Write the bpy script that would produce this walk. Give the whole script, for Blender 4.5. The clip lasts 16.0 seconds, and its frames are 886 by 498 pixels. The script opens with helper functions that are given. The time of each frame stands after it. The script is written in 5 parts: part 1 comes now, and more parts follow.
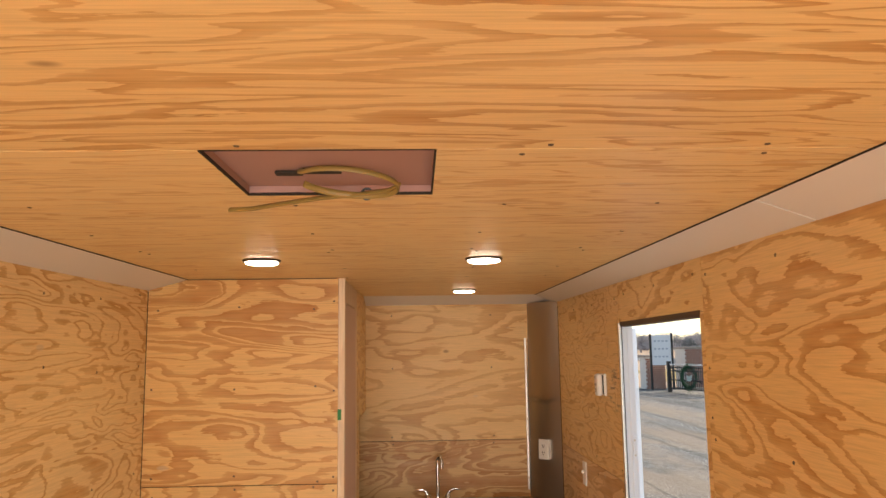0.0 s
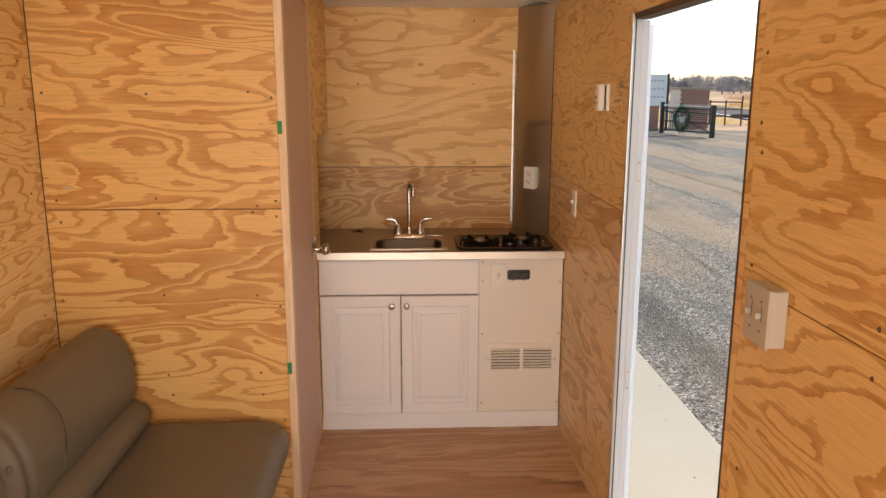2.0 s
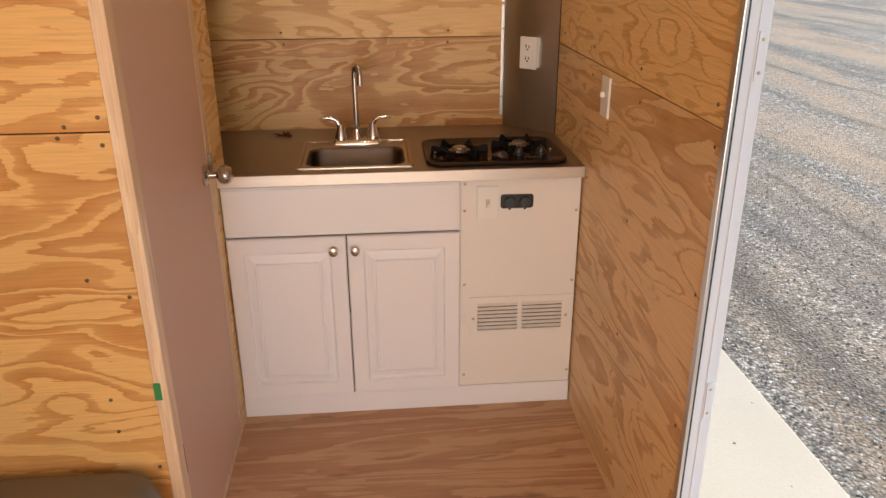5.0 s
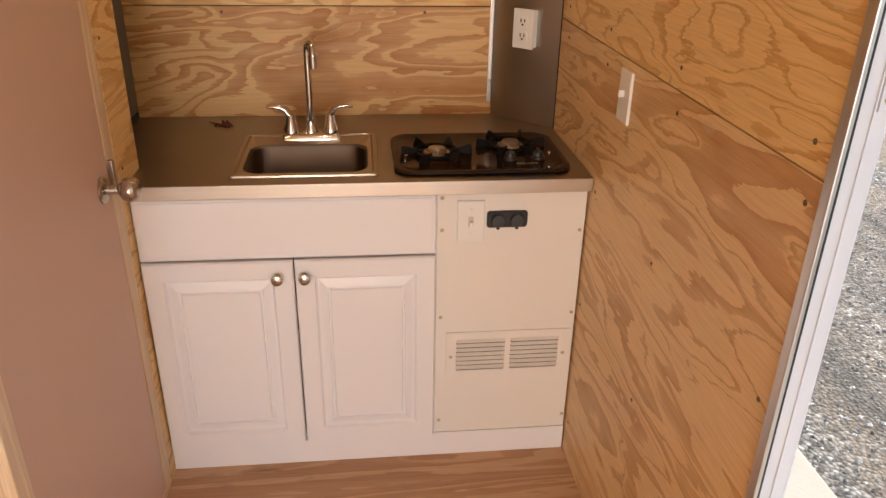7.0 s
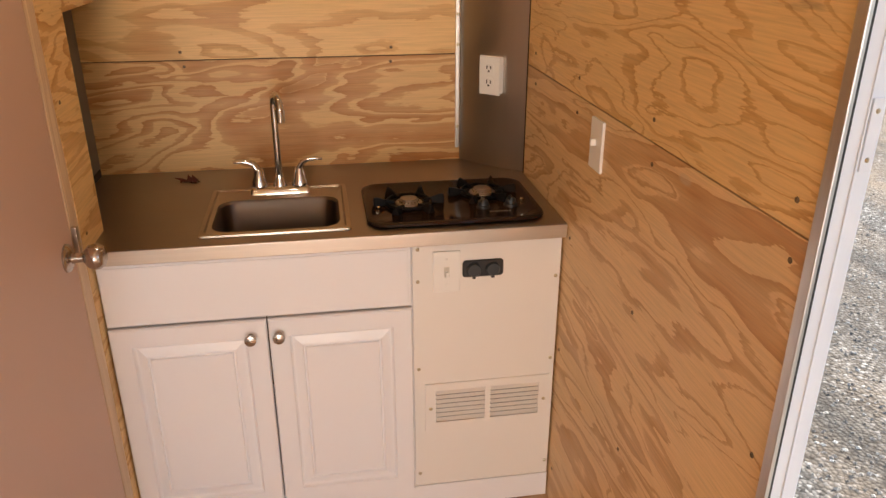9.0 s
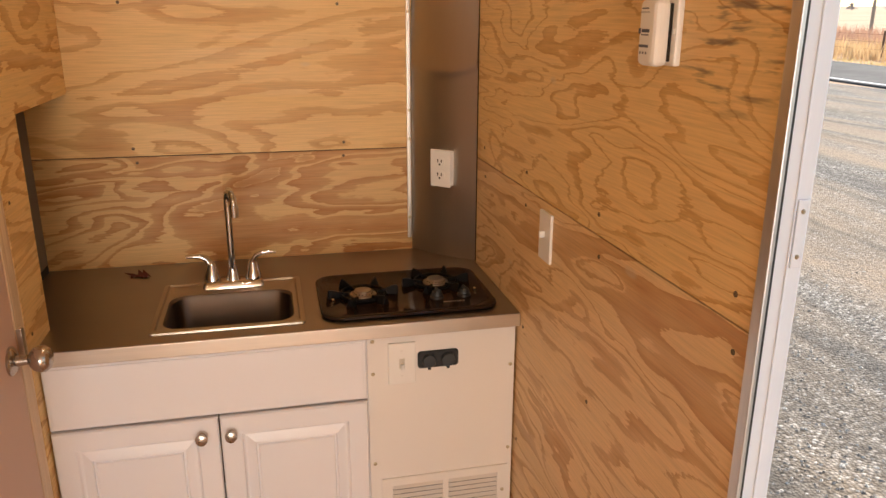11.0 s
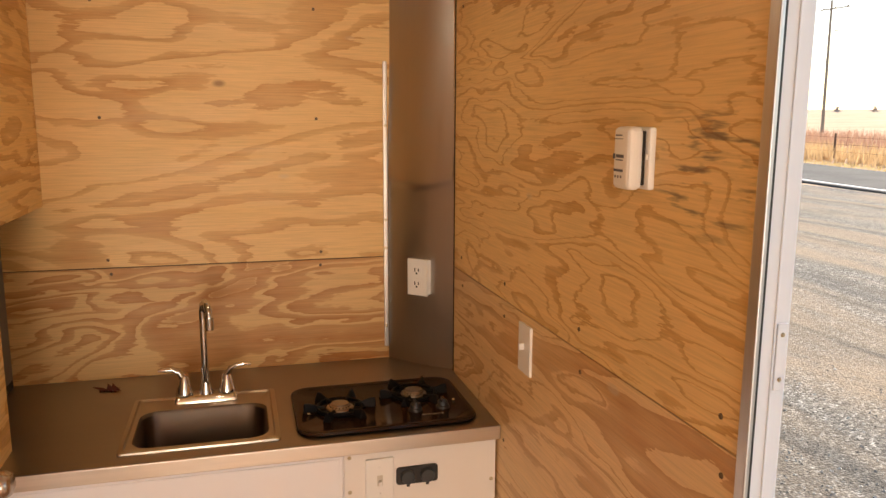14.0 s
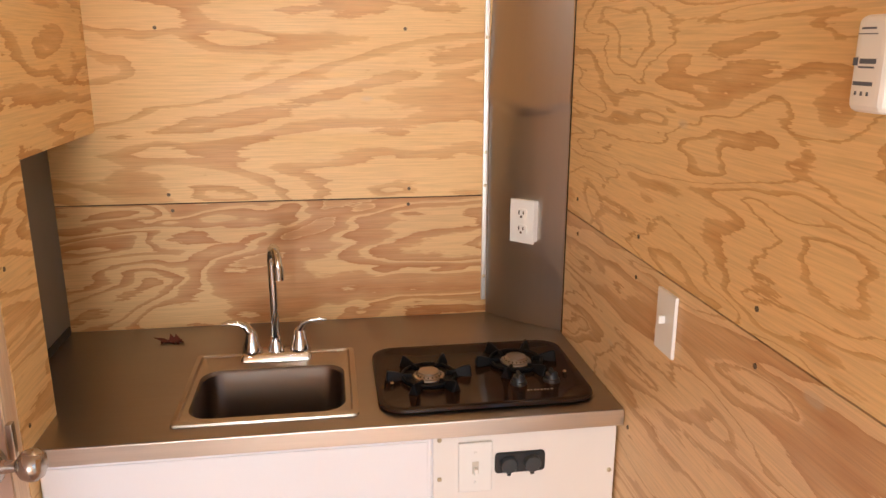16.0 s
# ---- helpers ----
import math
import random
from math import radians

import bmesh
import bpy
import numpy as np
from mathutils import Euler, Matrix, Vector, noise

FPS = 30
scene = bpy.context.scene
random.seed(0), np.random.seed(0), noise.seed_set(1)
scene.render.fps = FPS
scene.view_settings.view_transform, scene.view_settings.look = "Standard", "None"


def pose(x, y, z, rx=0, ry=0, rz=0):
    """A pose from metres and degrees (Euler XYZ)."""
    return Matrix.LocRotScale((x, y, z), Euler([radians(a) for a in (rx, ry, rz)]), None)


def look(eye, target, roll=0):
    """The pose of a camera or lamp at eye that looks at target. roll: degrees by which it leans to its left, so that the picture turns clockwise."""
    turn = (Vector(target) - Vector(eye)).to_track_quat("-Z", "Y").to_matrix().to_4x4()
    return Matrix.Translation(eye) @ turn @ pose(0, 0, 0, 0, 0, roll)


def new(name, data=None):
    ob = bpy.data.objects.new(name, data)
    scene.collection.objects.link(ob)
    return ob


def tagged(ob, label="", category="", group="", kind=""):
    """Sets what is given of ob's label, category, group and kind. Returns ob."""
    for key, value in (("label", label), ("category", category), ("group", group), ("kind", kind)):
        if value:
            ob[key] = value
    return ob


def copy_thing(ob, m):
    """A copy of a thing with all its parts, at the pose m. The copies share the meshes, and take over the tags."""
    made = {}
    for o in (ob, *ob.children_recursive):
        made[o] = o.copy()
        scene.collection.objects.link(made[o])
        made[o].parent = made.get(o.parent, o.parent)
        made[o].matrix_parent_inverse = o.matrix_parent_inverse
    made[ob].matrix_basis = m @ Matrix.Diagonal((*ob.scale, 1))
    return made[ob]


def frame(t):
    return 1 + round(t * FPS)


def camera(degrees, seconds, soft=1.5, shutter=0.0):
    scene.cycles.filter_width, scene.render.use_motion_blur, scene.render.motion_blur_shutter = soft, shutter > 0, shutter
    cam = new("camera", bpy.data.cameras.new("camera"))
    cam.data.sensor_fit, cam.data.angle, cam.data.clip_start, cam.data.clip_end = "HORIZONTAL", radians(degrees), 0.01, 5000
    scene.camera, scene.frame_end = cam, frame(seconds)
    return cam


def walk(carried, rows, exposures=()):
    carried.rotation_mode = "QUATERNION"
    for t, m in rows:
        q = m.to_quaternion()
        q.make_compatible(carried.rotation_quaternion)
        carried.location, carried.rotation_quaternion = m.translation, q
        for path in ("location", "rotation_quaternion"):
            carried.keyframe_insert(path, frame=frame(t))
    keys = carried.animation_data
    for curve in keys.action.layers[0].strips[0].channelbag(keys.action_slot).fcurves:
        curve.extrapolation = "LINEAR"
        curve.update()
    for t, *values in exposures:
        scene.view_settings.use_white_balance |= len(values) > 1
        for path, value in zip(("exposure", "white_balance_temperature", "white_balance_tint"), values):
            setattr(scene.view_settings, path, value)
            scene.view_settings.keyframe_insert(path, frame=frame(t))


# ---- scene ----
cam = camera(60.9, 16.0)
PATH = [
    (0, (0.016, 0.042, 1.756), (0.084, 2.022, 2.027), -0.8),
    (0.5, (0.037, 0.158, 1.73), (0.144, 2.154, 1.764), -0.6),
    (1, (0.081, 0.362, 1.692), (0.2, 2.349, 1.504), -0.1),
    (1.5, (0.119, 0.503, 1.662), (0.21, 2.476, 1.351), 0.2),
    (2, (0.128, 0.663, 1.622), (0.213, 2.618, 1.213), 0.1),
    (2.5, (0.128, 0.889, 1.598), (0.232, 2.816, 1.073), -0.4),
    (3, (0.243, 1.077, 1.61), (0.279, 2.994, 1.041), -0.9),
    (3.5, (0.282, 1.246, 1.595), (0.258, 3.152, 0.988), -0.9),
    (4, (0.205, 1.443, 1.575), (0.262, 3.332, 0.922), -0.8),
    (6.3, (0.19, 2.174, 1.55), (0.408, 3.976, 0.71), 0.6),
    (6.5, (0.203, 2.217, 1.549), (0.434, 4.015, 0.706), 0.8),
    (7, (0.266, 2.327, 1.55), (0.47, 4.12, 0.688), 1.1),
    (7.5, (0.275, 2.371, 1.554), (0.469, 4.159, 0.679), 0.2),
    (8, (0.26, 2.375, 1.565), (0.481, 4.167, 0.704), -0.0),
    (10.5, (0.24, 2.368, 1.618), (0.65, 4.219, 0.981), 0.2),
    (11, (0.242, 2.363, 1.623), (0.675, 4.225, 1.035), 0.2),
    (11.5, (0.245, 2.355, 1.635), (0.701, 4.227, 1.097), 0.2),
    (12, (0.261, 2.354, 1.646), (0.759, 4.238, 1.195), 0.6),
    (12.5, (0.26, 2.362, 1.654), (0.801, 4.251, 1.28), 0.9),
    (13, (0.263, 2.358, 1.663), (0.808, 4.255, 1.338), 0.6),
    (13.5, (0.252, 2.354, 1.658), (0.78, 4.257, 1.342), 0.8),
    (14, (0.227, 2.373, 1.66), (0.746, 4.275, 1.321), 0.3),
    (14.5, (0.192, 2.436, 1.662), (0.706, 4.334, 1.298), -0.4),
    (15, (0.227, 2.545, 1.664), (0.655, 4.461, 1.279), -0.4),
    (15.5, (0.27, 2.642, 1.648), (0.595, 4.566, 1.207), 0.0),
    (16, (0.266, 2.736, 1.619), (0.552, 4.646, 1.098), 0.1),
]
walk(cam, [(t, look(eye, target, roll)) for t, eye, target, roll in PATH],
     exposures=[(0, 0.68, 6700, 10), (1.0, 0.68, 6950, 11), (2.5, 0.75, 6900, 11), (3.5, 0.79, 6650, 11), (6.5, 1.06, 6500, 11), (8.0, 1.13, 6500, 11),
                (10.5, 1.04, 6850, 12), (12.5, 1.0, 7150, 14), (13.5, 1.0, 7250, 14), (14.5, 1.05, 7350, 12), (15.0, 1.3, 7350, 12), (15.5, 1.64, 6050, 9), (16, 1.66, 5600, 8)])

# ---- world, sun, exposure ----
SUN = Vector((0.80, 0.42, 0.52)).normalized()       # towards the sun
world = bpy.data.worlds.new("world")
scene.world = world
world.use_nodes = True
wn = world.node_tree.nodes
sky = wn.new("ShaderNodeTexSky")
sky.sky_type, sky.sun_disc = "NISHITA", False
sky.sun_elevation, sky.sun_rotation = math.asin(SUN.z), math.atan2(SUN.x, SUN.y)
sky.dust_density, sky.ozone_density = 0.6, 1.0
wn["Background"].inputs["Strength"].default_value = 0.15
world.node_tree.links.new(sky.outputs[0], wn["Background"].inputs["Color"])
sun_data = bpy.data.lights.new("sun", "SUN")
sun_data.energy, sun_data.angle, sun_data.color = 4.4, radians(0.6), (1.0, 0.93, 0.82)
sun = new("sun", sun_data)
sun.matrix_world = look((30, 20, 30), Vector((30, 20, 30)) - SUN)
# daylight of the wide rear opening behind the camera
rear_data = bpy.data.lights.new("rear_daylight", "AREA")
rear_data.shape, rear_data.size, rear_data.size_y = "RECTANGLE", 1.74, 1.86
rear_data.energy, rear_data.color = 51.0, (1.0, 0.955, 0.90)
rear_light = new("rear_daylight", rear_data)
rear_light.matrix_world = look((-0.14, -2.10, 0.97), (0.32, 3.0, 2.30))


# ---- materials ----
class Nodes:
    """A short hand for node trees."""

    def __init__(self, name, rough=0.5, metal=0.0, colour=(0.8, 0.8, 0.8), spec=0.5):
        self.mat = bpy.data.materials.new(name)
        self.mat.use_nodes = True
        self.t = self.mat.node_tree
        self.b = self.t.nodes["Principled BSDF"]
        self.b.inputs["Base Color"].default_value = (*colour, 1)
        self.b.inputs["Roughness"].default_value = rough
        self.b.inputs["Metallic"].default_value = metal
        self.b.inputs["Specular IOR Level"].default_value = spec

    def put(self, socket, value):
        if isinstance(value, bpy.types.NodeSocket):
            self.t.links.new(value, socket)
        elif isinstance(value, tuple) and len(value) == 3 and socket.type == "RGBA":
            socket.default_value = (*value, 1)
        else:
            socket.default_value = value

    def math(self, op, a, b=0.0, c=0.0):
        n = self.t.nodes.new("ShaderNodeMath")
        n.operation = op
        for s, v in zip(n.inputs, (a, b, c)):
            self.put(s, v)
        return n.outputs[0]

    def vec(self, op, a, b):
        n = self.t.nodes.new("ShaderNodeVectorMath")
        n.operation = op
        self.put(n.inputs[0], a)
        self.put(n.inputs[1], b)
        return n.outputs[0]

    def coord(self):
        return self.t.nodes.new("ShaderNodeTexCoord").outputs["Object"]

    def noise(self, vector, scale=1.0, detail=2.0, rough=0.5, distortion=0.0):
        n = self.t.nodes.new("ShaderNodeTexNoise")
        self.put(n.inputs["Vector"], vector)
        n.inputs["Scale"].default_value, n.inputs["Detail"].default_value = scale, detail
        n.inputs["Roughness"].default_value, n.inputs["Distortion"].default_value = rough, distortion
        return n.outputs[0]

    def voronoi(self, vector, scale, out="Distance"):
        n = self.t.nodes.new("ShaderNodeTexVoronoi")
        self.put(n.inputs["Vector"], vector)
        n.inputs["Scale"].default_value = scale
        return n.outputs[out]

    def ramp(self, fac, *stops):
        n = self.t.nodes.new("ShaderNodeValToRGB")
        self.put(n.inputs[0], fac)
        e = n.color_ramp.elements
        while len(e) < len(stops):
            e.new(0.5)
        for el, (p, c) in zip(e, stops):
            el.position = p
            el.color = (c, c, c, 1) if isinstance(c, (int, float)) else (*c, 1)
        return n.outputs[0]

    def mix(self, fac, a, b, kind="MIX"):
        n = self.t.nodes.new("ShaderNodeMix")
        n.data_type, n.blend_type = "RGBA", kind
        self.put(n.inputs[0], fac)
        self.put(n.inputs[6], a)
        self.put(n.inputs[7], b)
        return n.outputs[2]

    def split(self, vector):
        n = self.t.nodes.new("ShaderNodeSeparateXYZ")
        self.put(n.inputs[0], vector)
        return n.outputs

    def bump(self, height, strength, distance):
        n = self.t.nodes.new("ShaderNodeBump")
        n.inputs["Strength"].default_value, n.inputs["Distance"].default_value = strength, distance
        self.put(n.inputs["Height"], height)
        self.put(self.b.inputs["Normal"], n.outputs[0])

    def set(self, **kw):
        for key, value in kw.items():
            self.put(self.b.inputs[{"colour": "Base Color", "rough": "Roughness", "metal": "Metallic"}[key]], value)
        return self.mat


def plywood(name, axis, light=(0.80, 0.535, 0.225), dark=(0.43, 0.175, 0.040), rings=8.0, stain=False, straight=1.0, seed=0.0, density=1.0, rough=0.42, patchy=1.0):
    """Rotary-cut pine: the grain is a map of contour lines, drawn out along one axis."""
    m = Nodes(name, rough=rough, spec=0.35)
    p = m.coord()
    isl = m.t.nodes.new("ShaderNodeNewGeometry").outputs["Random Per Island"]
    info = m.t.nodes.new("ShaderNodeObjectInfo").outputs["Random"]
    shift = m.math("MULTIPLY_ADD", isl, 23.0, m.math("MULTIPLY_ADD", info, 41.0, seed))
    comb = m.t.nodes.new("ShaderNodeCombineXYZ")
    for i in range(3):
        m.put(comb.inputs[i], shift)
    q = m.vec("ADD", p, comb.outputs[0])

    def stretched(along, across):
        s = [across] * 3
        s[axis] = along
        return m.vec("MULTIPLY", q, tuple(s))

    wob = m.noise(stretched(6.0, 34.0), 1.0, 4.0, 0.65)
    jag = m.noise(stretched(6.0, 170.0), 1.0, 2.0, 0.6)
    swirl = m.noise(stretched(2.4 * density, 4.0 * density), 1.0, 1.0, 0.5, 1.4)
    field = m.noise(stretched(1.0 * density / straight, 4.8 * density), 1.0, 2.0, 0.45, 0.8)
    field = m.math("MULTIPLY_ADD", swirl, 0.16 / straight, field)
    field = m.math("MULTIPLY_ADD", jag, 0.022, m.math("MULTIPLY_ADD", wob, 0.085, field))
    turns = m.math("MULTIPLY", field, rings * 1.45)
    ring = m.math("FRACT", turns)
    # every growth ring has a width and a depth of its own: thin lines and broad ragged patches
    hashed = m.t.nodes.new("ShaderNodeTexWhiteNoise")
    hashed.noise_dimensions = "1D"
    m.put(hashed.inputs["W"], m.math("ADD", m.math("FLOOR", turns), seed))
    own = m.math("POWER", hashed.outputs["Value"], 0.9)
    patch = m.noise(stretched(1.5, 5.0), 1.0, 3.0, 0.6, 0.4)
    width = m.math("MULTIPLY_ADD", own, m.ramp(patch, (0.38, 0.22 * min(1.0, patchy + 0.3)), (0.54, patchy)), 0.14)
    late = m.math("DIVIDE", m.math("SUBTRACT", ring, m.math("SUBTRACT", 0.965, width)), width)
    band = m.math("MULTIPLY", m.ramp(late, (0.0, 0.0), (0.12, 0.62), (0.70, 0.86), (0.95, 1.0)), m.ramp(ring, (0.955, 1.0), (0.985, 0.0)))
    fine = m.noise(stretched(7.0, 260.0), 1.0, 3.0, 0.65)
    streak = m.noise(stretched(2.0, 45.0), 1.0, 2.0, 0.6)
    broad = m.noise(stretched(0.9, 2.6), 1.0, 3.0, 0.55, 0.3)
    band = m.math("MULTIPLY", band, m.ramp(streak, (0.25, 0.70), (0.62, 1.0)))
    band = m.math("MULTIPLY", band, m.ramp(broad, (0.32, 0.55), (0.58, 1.0)))
    col = m.mix(band, light, dark)
    col = m.mix(1.0, col, m.ramp(fine, (0.25, 0.82), (0.6, 1.05)), "MULTIPLY")
    col = m.mix(m.ramp(broad, (0.50, 0.0), (0.78, 0.30)), col, tuple(0.70 * c for c in light))
    # knots and pale filler patches
    filler = m.voronoi(stretched(1.9, 4.6), 1.0)
    col = m.mix(m.ramp(filler, (0.035, 0.45), (0.055, 0.0)), col, (0.58, 0.47, 0.33))
    spot = m.voronoi(stretched(1.3, 2.4), 1.0)
    col = m.mix(m.ramp(spot, (0.012, 0.7), (0.03, 0.0)), col, (0.22, 0.09, 0.03))
    if name == "plywood_floor":
        scuff = m.noise(stretched(2.6, 11.0), 1.0, 4.0, 0.6)
        col = m.mix(m.ramp(scuff, (0.62, 0.0), (0.72, 0.7)), col, (0.14, 0.075, 0.05))
    if stain:
        x, y, z = m.split(p)
        sy = m.math("SUBTRACT", 1.0, m.math("MULTIPLY", m.math("ABSOLUTE", m.math("SUBTRACT", y, 3.28)), 6.0))
        sz = m.math("SUBTRACT", 1.0, m.math("MULTIPLY", m.math("ABSOLUTE", m.math("SUBTRACT", z, 1.59)), 9.0))
        zone = m.math("MULTIPLY", m.math("MAXIMUM", sy, 0.0), m.math("MAXIMUM", sz, 0.0))
        marks = m.noise(m.vec("MULTIPLY", p, (1.0, 9.0, 70.0)), 1.0, 3.0, 0.6)
        col = m.mix(m.math("MULTIPLY", m.math("MINIMUM", m.math("MULTIPLY", zone, 3.0), 1.0), m.ramp(marks, (0.54, 0.0), (0.66, 0.75))), col, (0.13, 0.085, 0.06))
    m.bump(m.math("MULTIPLY_ADD", fine, 0.6, band), 0.12, 0.002)
    rg = m.ramp(streak, (0.3, rough - 0.06), (0.7, rough + 0.1))
    return m.set(colour=col, rough=rg)


def plain(name, colour, rough=0.5, metal=0.0, vary=0.06, scale=9.0, bump=0.03, spec=0.5):
    """Paint, plastic or metal with slight blotches, dust and relief."""
    m = Nodes(name, rough, metal, colour, spec)
    p = m.coord()
    big, small = m.noise(p, scale, 4.0, 0.6), m.noise(p, scale * 30, 2.0)
    k = m.math("MULTIPLY_ADD", big, vary * 2, 1.0 - vary)
    k = m.math("MULTIPLY_ADD", small, vary * 0.6, k)
    col = m.mix(1.0, colour, m.ramp(k, (0.0, 0.0), (1.0, 1.0)), "MULTIPLY")
    m.bump(m.math("ADD", small, big), bump, 0.001)
    return m.set(colour=col, rough=m.math("MULTIPLY_ADD", big, 0.16, rough - 0.08))


def brushed(name, colour, rough, stretch, vary=0.12, relief=0.06):
    m = Nodes(name, rough, 1.0, colour)
    p = m.coord()
    lines = m.noise(m.vec("MULTIPLY", p, stretch), 1.0, 3.0, 0.7)
    blot = m.noise(p, 5.0, 3.0)
    m.bump(lines, relief, 0.0006)
    return m.set(colour=m.mix(1.0, colour, m.ramp(lines, (0.2, 1 - vary), (0.8, 1.0)), "MULTIPLY"),
                 rough=m.math("MULTIPLY_ADD", lines, 0.12, m.math("MULTIPLY_ADD", blot, 0.16, rough - 0.12)))


PLY_X = plywood("plywood_across", 0, seed=3.0, light=(0.75, 0.465, 0.175), dark=(0.475, 0.188, 0.038), density=1.05)
PLY_Y = plywood("plywood_along", 1, seed=7.0, light=(0.82, 0.555, 0.24), dark=(0.52, 0.235, 0.060), patchy=0.42)
PLY_L = plywood("plywood_along_pale", 1, seed=17.0, density=1.2, light=(0.84, 0.60, 0.29), dark=(0.54, 0.25, 0.060), patchy=0.45, rings=9.0)
PLY_R = plywood("plywood_along_fine", 1, seed=13.0, density=1.15, light=(0.79, 0.55, 0.29), dark=(0.51, 0.265, 0.105), patchy=0.95, straight=1.3)
PLY_LOW = plywood("plywood_back_low", 0, seed=29.0, density=1.2, light=(0.71, 0.46, 0.205), dark=(0.43, 0.170, 0.042))
PLY_STAIN = plywood("plywood_along_stained", 1, seed=11.0, stain=True, density=1.2, light=(0.82, 0.56, 0.255), dark=(0.54, 0.27, 0.082), patchy=0.30, rings=9.0)
PLY_BACK = plywood("plywood_back", 0, seed=5.0, light=(0.81, 0.54, 0.235), dark=(0.56, 0.275, 0.085), rings=6.5, patchy=0.75, density=0.9)
PLY_CEIL = plywood("plywood_ceiling", 0, light=(0.83, 0.59, 0.265), dark=(0.52, 0.25, 0.068), straight=1.7, density=1.3, seed=19.0, patchy=0.55)
PLY_CEIL_PALE = plywood("plywood_ceiling_pale", 0, light=(0.86, 0.63, 0.30), dark=(0.62, 0.34, 0.11), straight=2.0, density=1.8, seed=23.0, patchy=0.25)
PLY_FLOOR = plywood("plywood_floor", 0, light=(0.60, 0.38, 0.23), dark=(0.42, 0.22, 0.115), rings=6.0, straight=2.0, seed=2.0, rough=0.5)
PINE = plywood("pine_edge", 2, light=(0.80, 0.62, 0.43), dark=(0.66, 0.46, 0.28), rings=6.0, straight=3.0, seed=1.0)
LUAN = plain("luan_door_skin", (0.64, 0.435, 0.33), 0.55, 0, 0.10, 3.0)
TIMBER_PANEL = plain("hardboard", (0.16, 0.10, 0.06), 0.8)
WHITE = plain("white_cabinet_paint", (0.87, 0.855, 0.875), 0.34, 0, 0.03, 4.0)
COVE = plain("white_cove_panel", (0.76, 0.73, 0.67), 0.45, 0, 0.04, 3.0)
PLASTIC = plain("white_plastic", (0.86, 0.84, 0.80), 0.35, 0, 0.02)
CREAM = plain("cream_panel_paint", (0.84, 0.795, 0.745), 0.36, 0, 0.03, 4.0)
GREY_PLASTIC = plain("grey_plastic_box", (0.50, 0.46, 0.40), 0.5, 0, 0.04)
BLACK = plain("black_plastic", (0.02, 0.02, 0.021), 0.4, 0, 0.2)
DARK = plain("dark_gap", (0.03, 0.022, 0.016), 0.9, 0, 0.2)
STEEL = brushed("brushed_steel_counter", (0.385, 0.35, 0.31), 0.34, (4.0, 260.0, 260.0))
STEEL_V = brushed("brushed_steel_corner", (0.52, 0.49, 0.455), 0.33, (90.0, 90.0, 2.0), 0.04, 0.004)
SINK_STEEL = brushed("satin_steel_sink", (0.48, 0.43, 0.365), 0.32, (40.0, 40.0, 90.0))
# darker than the sink's rim: the shade inside the bowl is put into the colour
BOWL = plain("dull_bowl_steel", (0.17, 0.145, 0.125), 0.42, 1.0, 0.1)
CHROME = plain("chrome", (0.62, 0.61, 0.60), 0.10, 1.0, 0.04)
NICKEL = plain("satin_nickel", (0.50, 0.45, 0.40), 0.28, 1.0, 0.06)
ZINC = plain("zinc_screw", (0.55, 0.48, 0.34), 0.35, 1.0, 0.15)
SCREW = plain("dull_screw", (0.16, 0.11, 0.065), 0.5, 0.5, 0.2)
ALU = brushed("brushed_aluminium", (0.72, 0.71, 0.70), 0.36, (200.0, 200.0, 6.0))
SKIN = plain("white_aluminium_skin", (0.72, 0.75, 0.80), 0.32, 0.0, 0.05)
ENAMEL = plain("brown_black_enamel", (0.026, 0.013, 0.008), 0.12, 0, 0.2, spec=0.12)
IRON = plain("black_cast_iron", (0.006, 0.006, 0.007), 0.45, 0, 0.25, spec=0.14)
VINYL = plain("taupe_vinyl", (0.152, 0.128, 0.092), 0.42, 0, 0.07, 40.0, 0.10)
THREAD = plain("brown_thread", (0.07, 0.05, 0.035), 0.8)
FOAM = plain("pink_insulation", (0.40, 0.24, 0.21), 0.85, 0, 0.08)
CABLE = plain("yellow_cable", (0.27, 0.175, 0.045), 0.5)
TAPE = plain("green_tape", (0.03, 0.22, 0.07), 0.6)
PRINT = plain("grey_print", (0.10, 0.11, 0.14), 0.6)
LEAF = plain("dry_red_leaf", (0.10, 0.018, 0.014), 0.7, 0, 0.3, 60.0)
CONCRETE = Nodes("concrete", 0.85)
_p = CONCRETE.coord()
_a, _b = CONCRETE.noise(_p, 1.3, 5.0, 0.6), CONCRETE.noise(_p, 90.0, 3.0)
CONCRETE.bump(_b, 0.25, 0.003)
CONCRETE = CONCRETE.set(colour=CONCRETE.mix(_a, (0.34, 0.30, 0.24), CONCRETE.mix(_b, (0.38, 0.345, 0.285), (0.46, 0.42, 0.345))))


